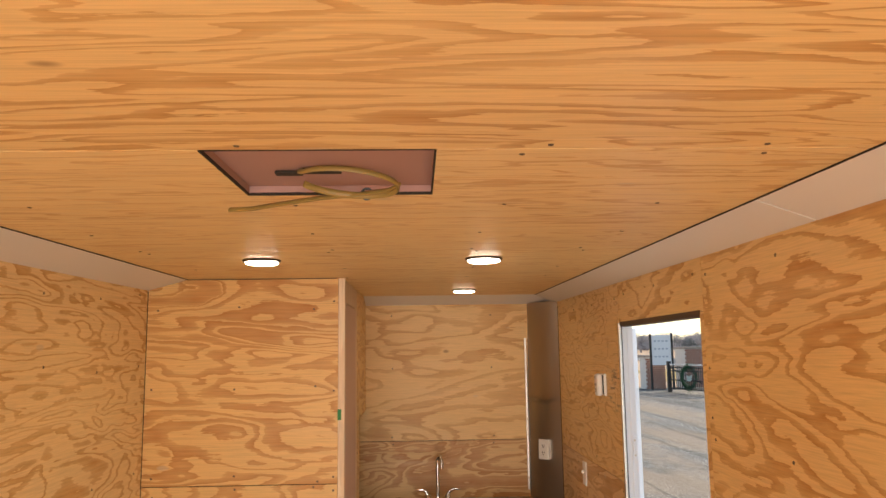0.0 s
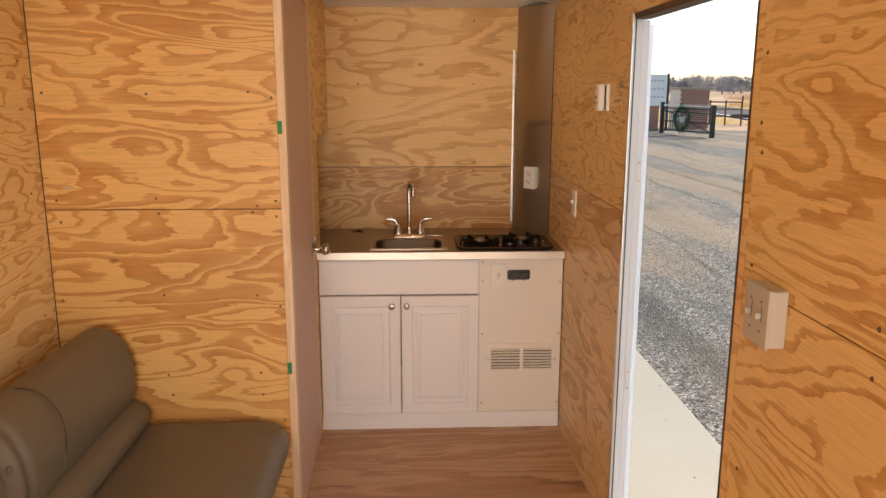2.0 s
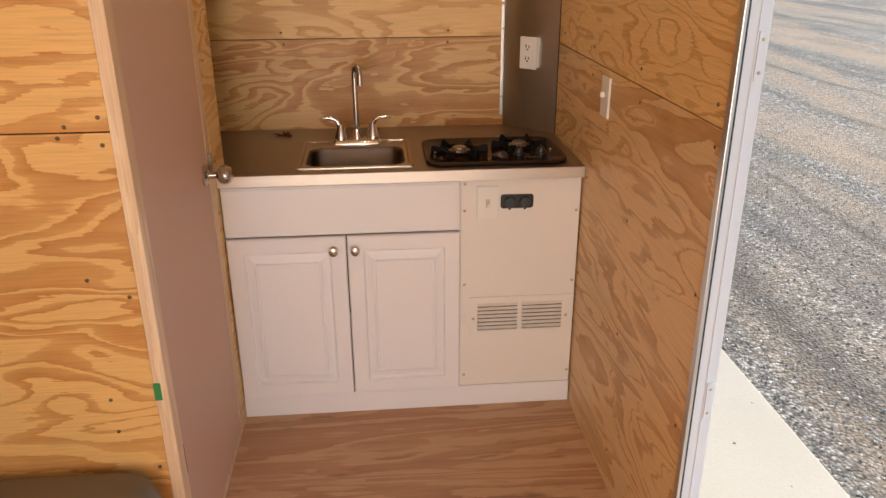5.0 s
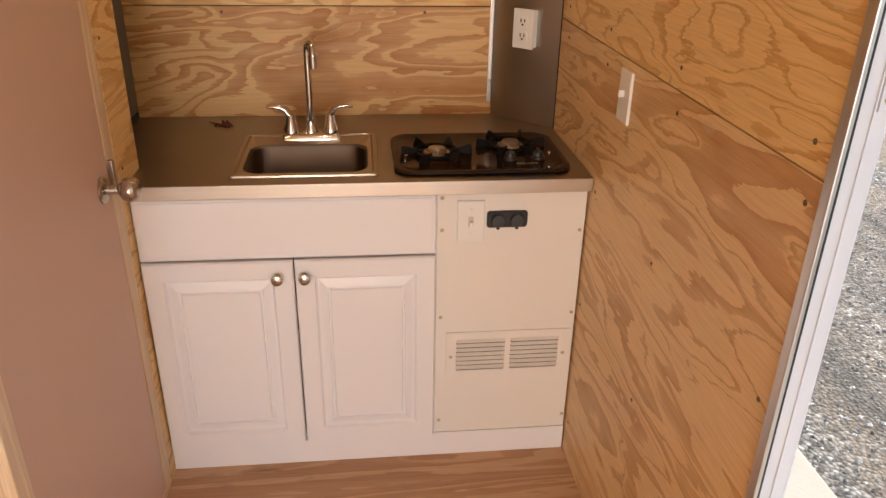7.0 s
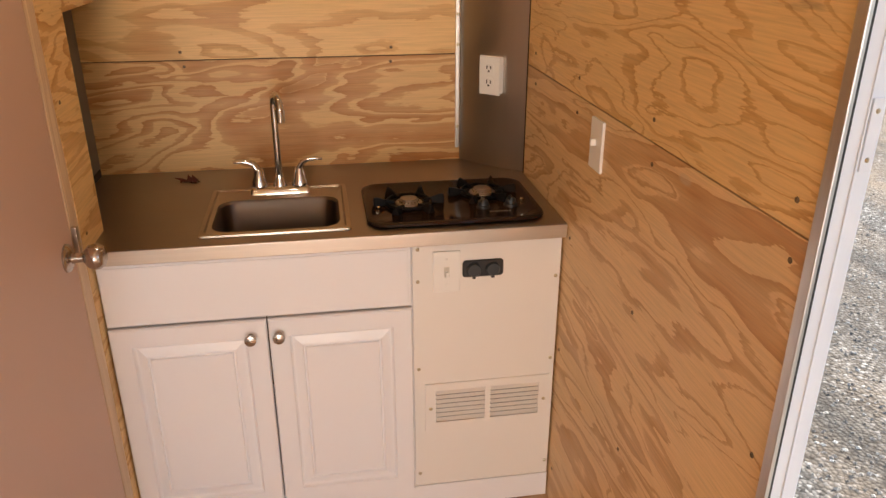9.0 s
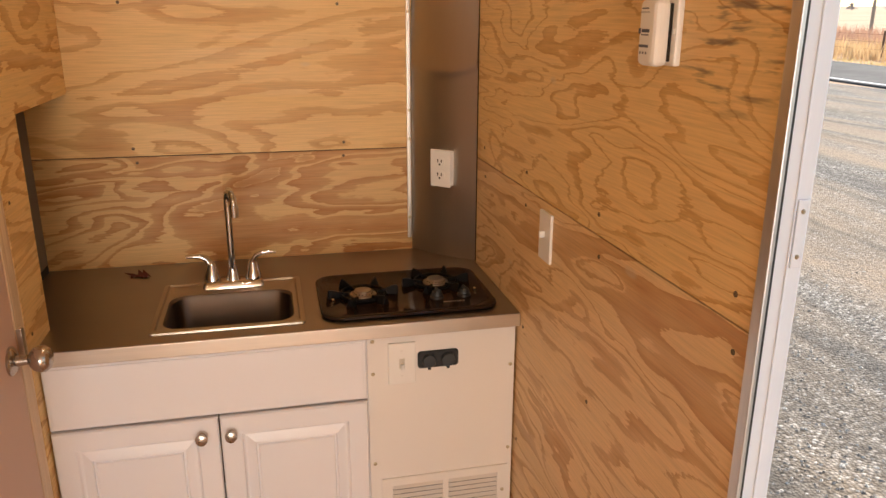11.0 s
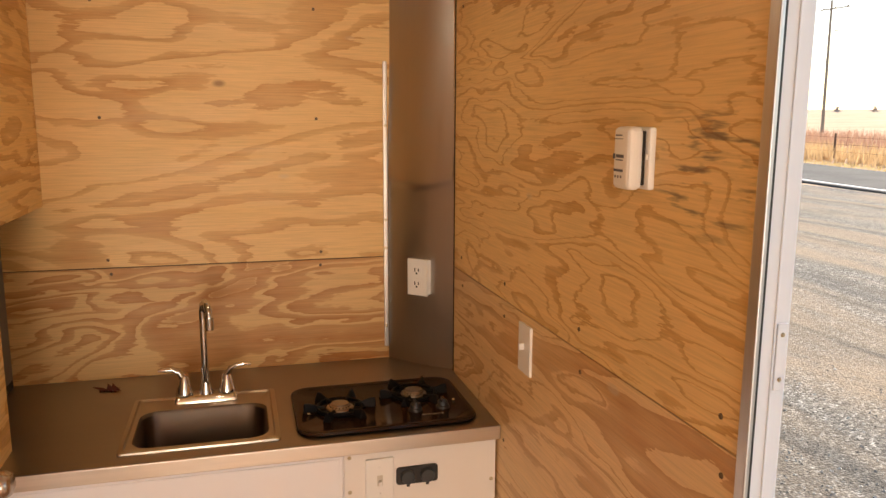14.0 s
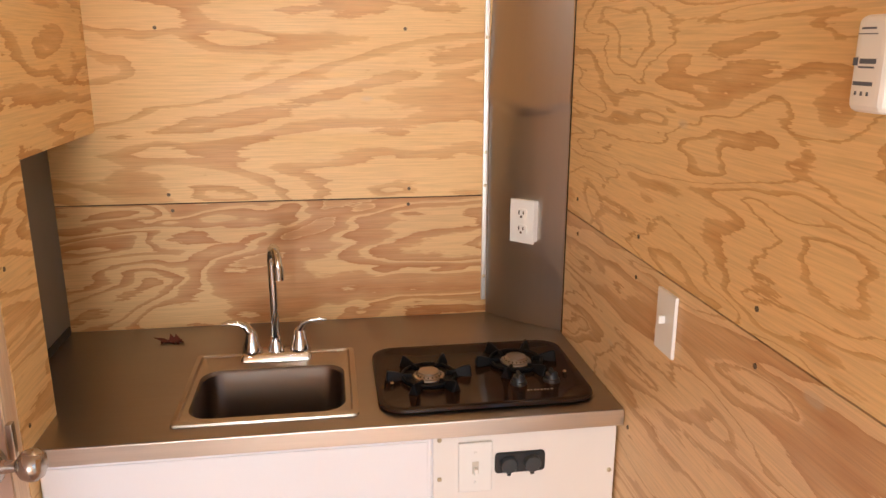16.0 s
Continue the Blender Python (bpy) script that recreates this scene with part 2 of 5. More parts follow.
def gravel_material():
    m = Nodes("gravel", 0.9, spec=0.3)
    p = m.coord()
    x, y, z = m.split(p)
    cell = m.voronoi(p, 50.0, "Color")
    edge = m.voronoi(p, 50.0)
    big = m.noise(m.vec("MULTIPLY", p, (0.55, 0.10, 1.0)), 1.0, 4.0, 0.6, 0.5)
    mid = m.noise(p, 3.5, 5.0, 0.7)
    tone = m.ramp(m.split(cell)[0], (0.0, (0.035, 0.031, 0.028)), (0.45, (0.20, 0.178, 0.15)), (0.85, (0.44, 0.40, 0.345)), (1.0, (0.78, 0.74, 0.67)))
    col = m.mix(m.ramp(mid, (0.35, 0.0), (0.7, 1.0)), (0.27, 0.235, 0.19), (0.39, 0.34, 0.275))
    col = m.mix(0.85, col, tone)
    low = m.noise(m.vec("MULTIPLY", p, (1.6, 0.22, 1.0)), 1.0, 4.0, 0.65, 0.3)
    col = m.mix(m.ramp(low, (0.46, 0.0), (0.62, 0.60)), col, (0.105, 0.094, 0.082))
    col = m.mix(m.ramp(big, (0.47, 0.0), (0.60, 0.62)), col, (0.46, 0.33, 0.21))
    wave = m.math("MULTIPLY_ADD", m.noise(p, 0.9, 3.0), 0.5, x)
    strip = m.math("SUBTRACT", 1.0, m.math("MULTIPLY", m.math("ABSOLUTE", m.math("SUBTRACT", wave, 2.72)), 3.6))
    col = m.mix(m.math("MULTIPLY", m.math("MAXIMUM", strip, 0.0), 0.72), col, (0.085, 0.075, 0.063))
    bend = m.math("MULTIPLY_ADD", m.noise(p, 0.35, 4.0), 0.9, x)
    for at, width, amount, tint in ((5.45, 1.6, 0.65, (0.50, 0.37, 0.25)), (6.22, 11.0, 0.7, (0.10, 0.085, 0.07)), (9.6, 1.1, 0.6, (0.50, 0.38, 0.26)), (10.6, 7.0, 0.55, (0.11, 0.095, 0.08)), (13.6, 1.0, 0.5, (0.48, 0.37, 0.25)),
                                    (4.25, 16.0, 0.75, (0.075, 0.065, 0.055)), (7.4, 9.0, 0.7, (0.085, 0.075, 0.064)), (8.3, 6.0, 0.6, (0.10, 0.088, 0.075)), (12.0, 6.0, 0.6, (0.10, 0.09, 0.078)), (15.2, 4.0, 0.6, (0.10, 0.09, 0.08))):
        track = m.math("SUBTRACT", 1.0, m.math("MULTIPLY", m.math("ABSOLUTE", m.math("SUBTRACT", bend, at)), width))
        col = m.mix(m.math("MULTIPLY", m.math("MAXIMUM", track, 0.0), m.math("MULTIPLY", m.ramp(mid, (0.35, 0.3), (0.55, 1.0)), amount)), col, tint)
    col = m.mix(1.0, col, m.ramp(edge, (0.0, 1.0), (0.9, 0.45)), "MULTIPLY")
    m.bump(m.math("MULTIPLY_ADD", mid, 0.6, m.math("SUBTRACT", 1.0, edge)), 0.7, 0.012)
    return m.set(colour=col)


GRAVEL = gravel_material()


def two_tone(name, a, b, scale, stretch=(1, 1, 1), rough=0.9, bump=0.3):
    m = Nodes(name, rough, spec=0.2)
    q = m.vec("MULTIPLY", m.coord(), stretch)
    n1, n2 = m.noise(q, scale, 5.0, 0.65), m.noise(q, scale * 14, 3.0)
    m.bump(n2, bump, 0.01)
    return m.set(colour=m.mix(m.ramp(m.math("MULTIPLY_ADD", n2, 0.4, n1), (0.5, 0.0), (0.9, 1.0)), a, b))


FIELD = two_tone("dry_field", (0.42, 0.27, 0.16), (0.54, 0.385, 0.25), 0.05, (1, 2, 1))
ASPHALT = two_tone("asphalt", (0.060, 0.060, 0.062), (0.10, 0.10, 0.10), 0.5)
PAINTLINE = plain("white_road_paint", (0.75, 0.75, 0.73), 0.7)


def leafy(name, a, b, scale=0.6):
    """Thin dry stalks that let light through."""
    m = Nodes(name, 0.9, spec=0.1)
    col = m.mix(m.ramp(m.noise(m.coord(), scale, 4.0, 0.6), (0.35, 0.0), (0.65, 1.0)), a, b)
    m.set(colour=col)
    tr, mx = m.t.nodes.new("ShaderNodeBsdfTranslucent"), m.t.nodes.new("ShaderNodeMixShader")
    m.put(tr.inputs["Color"], col)
    mx.inputs[0].default_value = 0.5
    m.put(mx.inputs[1], m.b.outputs[0])
    m.put(mx.inputs[2], tr.outputs[0])
    m.put(m.t.nodes["Material Output"].inputs["Surface"], mx.outputs[0])
    return m.mat


STRAW = leafy("dry_grass", (0.50, 0.32, 0.17), (0.66, 0.48, 0.27))
WEED = leafy("rust_weeds", (0.36, 0.20, 0.15), (0.50, 0.32, 0.22))
BRICK = two_tone("red_brick", (0.27, 0.13, 0.095), (0.40, 0.22, 0.165), 6.0)
MORTAR = plain("mortar", (0.66, 0.60, 0.54), 0.9)
CAPSTONE = plain("cap_stone", (0.36, 0.30, 0.25), 0.9)
BLACK_PAINT = plain("black_painted_steel", (0.025, 0.023, 0.022), 0.5)
RUST = plain("rusty_pipe", (0.12, 0.065, 0.04), 0.8)
TIMBER = plain("weathered_timber", (0.30, 0.25, 0.20), 0.9)
WREATH = plain("dark_green_needles", (0.018, 0.075, 0.03), 0.8, 0, 0.4, 20.0)
TWIG = plain("bare_twigs", (0.42, 0.39, 0.385), 0.9, 0, 0.2)
EVERGREEN = plain("dull_evergreen", (0.20, 0.21, 0.20), 0.9, 0, 0.3)
LAMP = Nodes("lit_lens", 0.4)
LAMP.b.inputs["Emission Color"].default_value = (1.0, 0.88, 0.70, 1)
LAMP.b.inputs["Emission Strength"].default_value = 20.0
LAMP = LAMP.mat

# ---- builders ----
WORLD = {}


def keep(ob, parent, m):
    if parent is not None:
        ob.parent = parent
        ob.matrix_parent_inverse = WORLD[parent.name].inverted()
    ob.matrix_basis = m
    WORLD[ob.name] = m
    return ob


def thing(name, at, label, category, group="", kind=""):
    ob = new(name)
    ob.empty_display_size = 0.05
    keep(ob, None, Matrix.Translation(at))
    return tagged(ob, label, category, group, kind)


def part(name, bm, material, parent=None, label="", smooth=False, at=None):
    data = bpy.data.meshes.new(name)
    bmesh.ops.recalc_face_normals(bm, faces=bm.faces)
    bm.to_mesh(data)
    bm.free()
    if smooth:
        for p in data.polygons:
            p.use_smooth = True
        data.set_sharp_from_angle(angle=radians(42))
    data.materials.append(material)
    ob = new(name, data)
    keep(ob, parent, at or Matrix.Identity(4))
    return tagged(ob, label)


def again(ob, parent, m):
    return keep(new(ob.name.split(".")[0], ob.data), parent, m)


def box(x0, x1, y0, y1, z0, z1, bev=0.0, bm=None, seg=2):
    bm = bm or bmesh.new()
    v = bmesh.ops.create_cube(bm, size=1.0)["verts"]
    for p in v:
        p.co = Vector((x0 + (p.co.x + 0.5) * (x1 - x0), y0 + (p.co.y + 0.5) * (y1 - y0), z0 + (p.co.z + 0.5) * (z1 - z0)))
    if bev:
        e = list({e for p in v for e in p.link_edges})
        bmesh.ops.bevel(bm, geom=e, offset=bev, segments=seg, affect="EDGES", profile=0.6)
    return bm


def rod(a, b, r, r2=None, seg=14, bm=None):
    bm = bm or bmesh.new()
    a, b = Vector(a), Vector(b)
    m = Matrix.Translation((a + b) / 2) @ (b - a).to_track_quat("Z", "Y").to_matrix().to_4x4()
    bmesh.ops.create_cone(bm, cap_ends=True, segments=seg, radius1=r, radius2=r if r2 is None else r2, depth=(b - a).length, matrix=m)
    return bm


def loft(rings, close_first=True, close_last=True, bm=None):
    bm = bm or bmesh.new()
    rows = [[bm.verts.new(p) for p in ring] for ring in rings]
    for a, b in zip(rows, rows[1:]):
        for i in range(len(a)):
            j = (i + 1) % len(a)
            bm.faces.new((a[i], a[j], b[j], b[i]))
    if close_first:
        bm.faces.new(rows[0])
    if close_last:
        bm.faces.new(rows[-1])
    return bm


def sweep(points, radius, seg=10, bm=None, flat=1.0):
    """A tube along points; radius a number or one per point."""
    pts = [Vector(p) for p in points]
    rad = radius if isinstance(radius, (list, tuple)) else [radius] * len(pts)
    rings, side = [], None
    for i, p in enumerate(pts):
        d = (pts[min(i + 1, len(pts) - 1)] - pts[max(i - 1, 0)]).normalized()
        if side is None:
            side = d.orthogonal().normalized()
        side = (side - d * side.dot(d)).normalized()
        up = d.cross(side)
        rings.append([p + rad[i] * (math.cos(a) * side + flat * math.sin(a) * up) for a in (2 * math.pi * k / seg for k in range(seg))])
    return loft(rings, bm=bm)


def lathe(profile, centre, axis=(0, 0, 1), seg=20, bm=None):
    """profile: pairs of radius and height along the axis."""
    m = Matrix.Translation(centre) @ Vector(axis).to_track_quat("Z", "Y").to_matrix().to_4x4()
    return loft([[m @ Vector((r * math.cos(a), r * math.sin(a), h)) for a in (2 * math.pi * k / seg for k in range(seg))] for r, h in profile], bm=bm)


def rrect(cx, cy, w, d, r, z, n=5):
    out = []
    for k, (sx, sy) in enumerate(((1, 1), (-1, 1), (-1, -1), (1, -1))):
        for i in range(n + 1):
            a = math.pi / 2 * (k + i / n)
            out.append(Vector((cx + sx * (w / 2 - r) + r * math.cos(a), cy + sy * (d / 2 - r) + r * math.sin(a), z)))
    return out


def grid_slab(us, vs, skip, lo, hi, axis):
    """A slab over the grid us x vs with open cells, from lo to hi along the axis (0, 1 or 2)."""
    bm, made = bmesh.new(), {}

    def v(i, j, k):
        if (i, j, k) not in made:
            c = [us[i], vs[j]]
            c.insert(axis, (lo, hi)[k])
            made[i, j, k] = bm.verts.new(c)
        return made[i, j, k]

    cells = {(i, j) for i in range(len(us) - 1) for j in range(len(vs) - 1)} - set(skip)
    for i, j in cells:
        for k in (0, 1):
            bm.faces.new((v(i, j, k), v(i + 1, j, k), v(i + 1, j + 1, k), v(i, j + 1, k)))
        for di, dj, a, b in ((-1, 0, (0, 0), (0, 1)), (1, 0, (1, 0), (1, 1)), (0, -1, (0, 0), (1, 0)), (0, 1, (0, 1), (1, 1))):
            if (i + di, j + dj) not in cells:
                p, q = (i + a[0], j + a[1]), (i + b[0], j + b[1])
                bm.faces.new((v(*p, 0), v(*q, 0), v(*q, 1), v(*p, 1)))
    return bm


def rise(y):
    """The ceiling climbs slightly to the front."""
    return 0.0095 * (y - 1.15)


def raised(bm):
    for p in bm.verts:
        p.co.z += rise(p.co.y)
    return bm


# ---- the shell of the trailer ----
XR, XL, YB, YP, ZC = 0.852, -1.14, 4.715, 3.31, 2.060
REAR, SEAM = -2.2, 1.220

floor = tagged(part("floor", box(XL - 0.05, XR + 0.048, REAR, YB + 0.05, -0.06, 0.0), PLY_FLOOR), "bare plywood trailer floor with dark scuffs", "floor", kind="structure")
ceiling_bm = bmesh.new()
CEIL_Y = [REAR, 1.150, 2.372, 3.594, YB + 0.04]
for a, b in zip(CEIL_Y, CEIL_Y[1:]):
    if a == 1.150:
        piece = grid_slab([XL, -0.313, 0.047, XR], [a + 0.001, 1.1525, 1.494, b - 0.001], [(1, 0), (1, 1)], ZC, ZC + 0.012, 2)
    else:
        piece = box(XL, XR, a + 0.0018, b - 0.0018, ZC, ZC + 0.012)
    tmp = bpy.data.meshes.new("tmp")
    piece.to_mesh(tmp)
    piece.free()
    ceiling_bm.from_mesh(tmp)
    bpy.data.meshes.remove(tmp)
ceiling = tagged(part("ceiling", raised(ceiling_bm), PLY_CEIL), "pine plywood ceiling sheets with butted seams", "ceiling", kind="structure")
ceiling.data.materials.append(PLY_CEIL_PALE)
for face in ceiling.data.polygons:
    face.material_index = 1 if face.center.y > 1.15 else 0
for y in CEIL_Y[1:-1]:
    part("batten", raised(box(XL, XR, y - 0.03, y + 0.0024, ZC + 0.0125, ZC + 0.0172)), DARK, ceiling)
roof = tagged(part("roof", box(XL - 0.06, XR + 0.05, REAR, YB + 0.06, ZC + 0.10, ZC + 0.13), SKIN), "white metal trailer roof", "roof", kind="structure")

wall_right = tagged(part("wall_right", grid_slab([REAR, 2.262, 3.174, YB + 0.06], [-0.06, 0.0, 1.866, ZC + 0.10], [(1, 1)], XR + 0.009, XR + 0.048, 0), SKIN),
                    "trailer side wall lined with plywood, doorway open", "wall", kind="structure")
wall_left = tagged(part("wall_left", box(XL - 0.05, XL - 0.009, REAR, YB + 0.06, -0.06, ZC + 0.10), SKIN), "trailer side wall lined with plywood", "wall", kind="structure")
wall_front = tagged(part("wall_front", box(XL - 0.0085, XR + 0.0085, YB + 0.009, YB + 0.06, -0.06, ZC + 0.10), SKIN), "front wall behind the kitchen lined with plywood", "wall", kind="structure")
wall_rear = tagged(part("wall_rear", grid_slab([XL - 0.05, XL + 0.10, XR - 0.10, XR + 0.048], [-0.06, 1.93, ZC + 0.10], [(1, 0)], REAR - 0.04, REAR, 1), SKIN),
                   "rear trailer wall with its wide opening", "wall", kind="structure")


part("backing", grid_slab([REAR, 2.263, 3.173, YB], [0.001, 1.867, 2.08], [(1, 0)], XR + 0.0072, XR + 0.0088, 0), DARK, wall_right)
part("backing", box(XL - 0.0088, XL - 0.0072, REAR, YP, 0.001, 2.08), DARK, wall_left)
part("backing", box(-0.44, XR, YB + 0.0072, YB + 0.0088, 0.001, 2.08), DARK, wall_front)


def panel(wall, us, vs, face, axis, sign, material):
    """A sheet of plywood 7 mm thick with its face towards the room."""
    lo, hi = sorted((face, face + 0.007 * sign))
    return part("plywood_panel", grid_slab(us, vs, [], lo, hi, axis), material, wall)


G = 0.0016
panel(wall_right, [3.172, YB], [0.0, SEAM - G], XR, 0, 1, PLY_R)
panel(wall_right, [3.172, YB], [SEAM + G, 2.085], XR, 0, 1, PLY_STAIN)
panel(wall_right, [2.231, 3.1695], [1.866, 2.085], XR, 0, 1, PLY_Y)
panel(wall_right, [REAR, 2.2285], [0.0, SEAM - G], XR, 0, 1, PLY_Y)
panel(wall_right, [REAR, 2.2285], [SEAM + G, 2.085], XR, 0, 1, PLY_Y)
panel(wall_right, [2.231, 2.259], [0.0, 1.864], XR, 0, 1, PLY_Y)
panel(wall_left, [REAR, 0.86], [0.0, 2.085], XL, 0, -1, PLY_L)
panel(wall_left, [0.863, YP - 0.002], [0.0, 2.085], XL, 0, -1, PLY_L)
panel(wall_front, [-0.44, XR], [0.0, SEAM + 0.006 - G], YB, 1, 1, PLY_LOW)
panel(wall_front, [-0.44, XR], [SEAM + 0.006 + G, 2.10], YB, 1, 1, PLY_BACK)

tagged(part("chassis", box(XL + 0.05, XR - 0.05, REAR + 0.1, YB - 0.1, -0.455, -0.061), DARK), "dark trailer chassis under the floor", "chassis", kind="structure")

# bathroom partition, facing the sofa
partition = tagged(part("wall_partition", box(XL, -0.334, YP + 0.0072, YP + 0.042, 0.0, 2.075), DARK), "plywood bathroom partition", "wall", kind="structure")
panel(partition, [XL + 0.002, -0.327], [0.0, SEAM - 0.004 - G], YP, 1, 1, PLY_X)
panel(partition, [XL + 0.002, -0.327], [SEAM - 0.004 + G, 2.083], YP, 1, 1, PLY_X)
part("edge_strip", box(-0.3265, -0.298, YP - 0.002, YP + 0.044, 0.0, 2.080, 0.002), PINE, partition, "raw pale pine edge strip")

# the side of the bathroom towards the kitchen
side = tagged(part("wall_bathroom", grid_slab([YP + 0.046, 3.352, 4.012, 4.066], [0.0, 0.02, 1.985, 2.085], [(1, 1)], -0.344, -0.308, 0), PINE),
              "pine door jamb of the bathroom", "wall", kind="structure")
part("plywood_panel", grid_slab([4.068, 4.236, YB - 0.002], [0.0, 1.412, 2.088], [(1, 0)], -0.317, -0.307, 0), PLY_Y, side)
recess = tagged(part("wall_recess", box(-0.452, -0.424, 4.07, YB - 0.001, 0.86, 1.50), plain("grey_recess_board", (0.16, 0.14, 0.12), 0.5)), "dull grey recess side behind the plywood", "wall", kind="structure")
# underside of the notch, shade painted as a near-black colour
tagged(part("recess_top", box(-0.424, -0.3175, 4.07, YB - 0.001, 1.43, 1.46), DARK), "recess top, its shade put into a near-black colour", "wall", kind="structure")

# solid dark strip, 21 mm tall, where the recess side meets the worktop
part("gap", box(-0.4238, -0.4205, 4.43, 4.700, 0.8905, 0.912), DARK, recess, "thin dark strip along the foot of the recess")

# cove panels, white, along the edges of the ceiling
def cove(name, rings_at, label):
    ob = thing(name, rings_at[0][0][0], label, "trim", kind="structure")
    for ring_a, ring_b in rings_at:
        part("cove_panel", loft([ring_a, ring_b]), COVE, ob)
    return ob


def raised_strip(x0, x1, y0, y1):
    """A narrow strip just under the ceiling, uneven in width."""
    r, bm, rows = random.Random(int(y0 * 100) + int(x0 * 1000)), bmesh.new(), []
    n = max(2, int((y1 - y0) / 0.06))
    for k in range(n + 1):
        y = y0 + (y1 - y0) * k / n
        a, b = x0 - r.uniform(0, 0.0012), x1 + r.uniform(0, 0.0012)
        z = ZC + rise(y)
        rows.append([Vector((a, y, z - 0.0028)), Vector((b, y, z - 0.0028)), Vector((b, y, z - 0.0004)), Vector((a, y, z - 0.0004))])
    return loft(rows, bm=bm)


def cove_side(x_wall, x_ceiling, y):
    z = rise(y)
    return [Vector((x_wall, y, 2.014 + z)), Vector((x_ceiling, y, ZC - 0.001 + z)), Vector((x_ceiling, y, ZC + 0.008 + z)), Vector((x_wall, y, 2.024 + z))]


cove("trim_right", [(cove_side(XR - 0.0005, 0.722, a), cove_side(XR - 0.0005, 0.722, b)) for a, b in ((REAR, 1.565), (1.571, 4.60))], "white angled cove panels with a butted joint")
part("cove_joint", loft([[p + Vector((0.001, 0, 0.002)) for p in cove_side(XR, 0.723, y)] for y in (1.5655, 1.5705)]), DARK, scene.objects["trim_right"], "dark open joint")
cove("trim_left", [(cove_side(XL + 0.0005, -0.972, a), cove_side(XL + 0.0005, -0.972, b)) for a, b in ((REAR, 1.566), (1.570, YP - 0.001))], "white angled cove panels")


for y0, y1 in ((REAR, 1.565), (1.571, 4.60)):
    part("gap", raised_strip(0.7195, 0.7225, y0, y1), DARK, scene.objects["trim_right"], "dark uneven gap")
for y0, y1 in ((REAR, 1.566), (1.570, YP - 0.002)):
    part("gap", raised_strip(-0.9725, -0.9700, y0, y1), DARK, scene.objects["trim_left"], "dark uneven gap")
part("gap", box(-0.970, -0.335, YP - 0.0026, YP - 0.0004, ZC + rise(YP) - 0.0030, ZC + rise(YP) - 0.0004), DARK, partition, "dark gap under the ceiling")
part("gap", box(XL + 0.0002, XL + 0.0024, YP - 0.0026, YP - 0.0004, 0.0, 2.03), DARK, partition, "dark gap in the corner")
part("gap", box(XR - 0.0026, XR - 0.0004, 4.5300, 4.5330, 0.891, 2.02), DARK, wall_right, "dark gap in the corner")


def cove_end(x):
    z = rise(YB)
    return [Vector((x, YB - 0.0005, 2.012 + z)), Vector((x, 4.545, ZC - 0.002 + z)), Vector((x, 4.545, ZC + 0.008 + z)), Vector((x, YB - 0.0005, 2.022 + z))]


cove("trim_front", [(cove_end(-0.306), cove_end(XR))], "white angled cove panel above the kitchen")

# ---- entry doorway ----
entry = thing("door_1", (XR, 3.12, 0.0), "aluminium entry door standing wide open outward", "door", kind="structure")
part("jamb", box(XR - 0.006, XR + 0.0003, 3.150, 3.1705, 0.001, 1.866, 0.002), ALU, entry, "brushed aluminium flange")
part("jamb_web", box(XR + 0.0005, XR + 0.0040, 3.155, 3.1690, 0.001, 1.864), ALU, entry)
part("gasket", box(XR + 0.0042, XR + 0.0090, 3.1565, 3.171, 0.001, 1.864, 0.001), BLACK, entry, "black rubber gasket")
frame_out = part("outer_frame", box(XR + 0.0092, 0.907, 3.163, 3.1735, -0.02, 1.8495, 0.003), SKIN, entry, "white aluminium outer frame")
part("frame_lip", box(XR + 0.030, XR + 0.0325, 3.1600, 3.1628, 0.001, 1.849, 0.001), SKIN, frame_out)
for z in (0.62, 1.36):
    keeper = part("keeper", box(0.886, 0.902, 3.1590, 3.1628, z - 0.045, z + 0.045, 0.001), SKIN, frame_out, "small white latch keeper")
    for dz in (-0.03, 0.03):
        part("screw", lathe([(0.0035, 0.0), (0.002, 0.0014)], (0.894, 3.1588, z + dz), (0, -1, 0), 8), ZINC, keeper)
leaf = part("door_leaf", box(0.9145, 0.950, 3.255, 3.98, 0.0, 1.845, 0.006), SKIN, entry, "white aluminium door leaf")
for z in (0.32, 0.95, 1.55):
    part("hinge", rod((0.922, 3.248, z - 0.04), (0.922, 3.248, z + 0.04), 0.006), ALU, leaf)
EDGE = plain("dark_stained_edge", (0.10, 0.06, 0.035), 0.7)
part("head", box(XR + 0.0005, 0.902, 2.2625, 3.1490, 1.8500, 1.8655), EDGE, entry, "dark raw head of the opening")
part("head_edge", box(XR - 0.0020, XR + 0.0003, 2.2555, 3.1495, 1.8560, 1.8690), EDGE, entry)
part("near_jamb", box(XR + 0.004, 0.902, 2.2625, 2.2700, 0.001, 1.8495), EDGE, entry, "dark raw edge of the opening")
part("near_frame", box(0.893, 0.905, 2.2702, 2.362, 0.001, 1.8495, 0.001), EDGE, entry, "dark brown frame edge")
part("sill", box(XR - 0.01, 0.915, 2.271, 3.152, 0.0005, 0.012, 0.003), ALU, entry, "aluminium threshold")

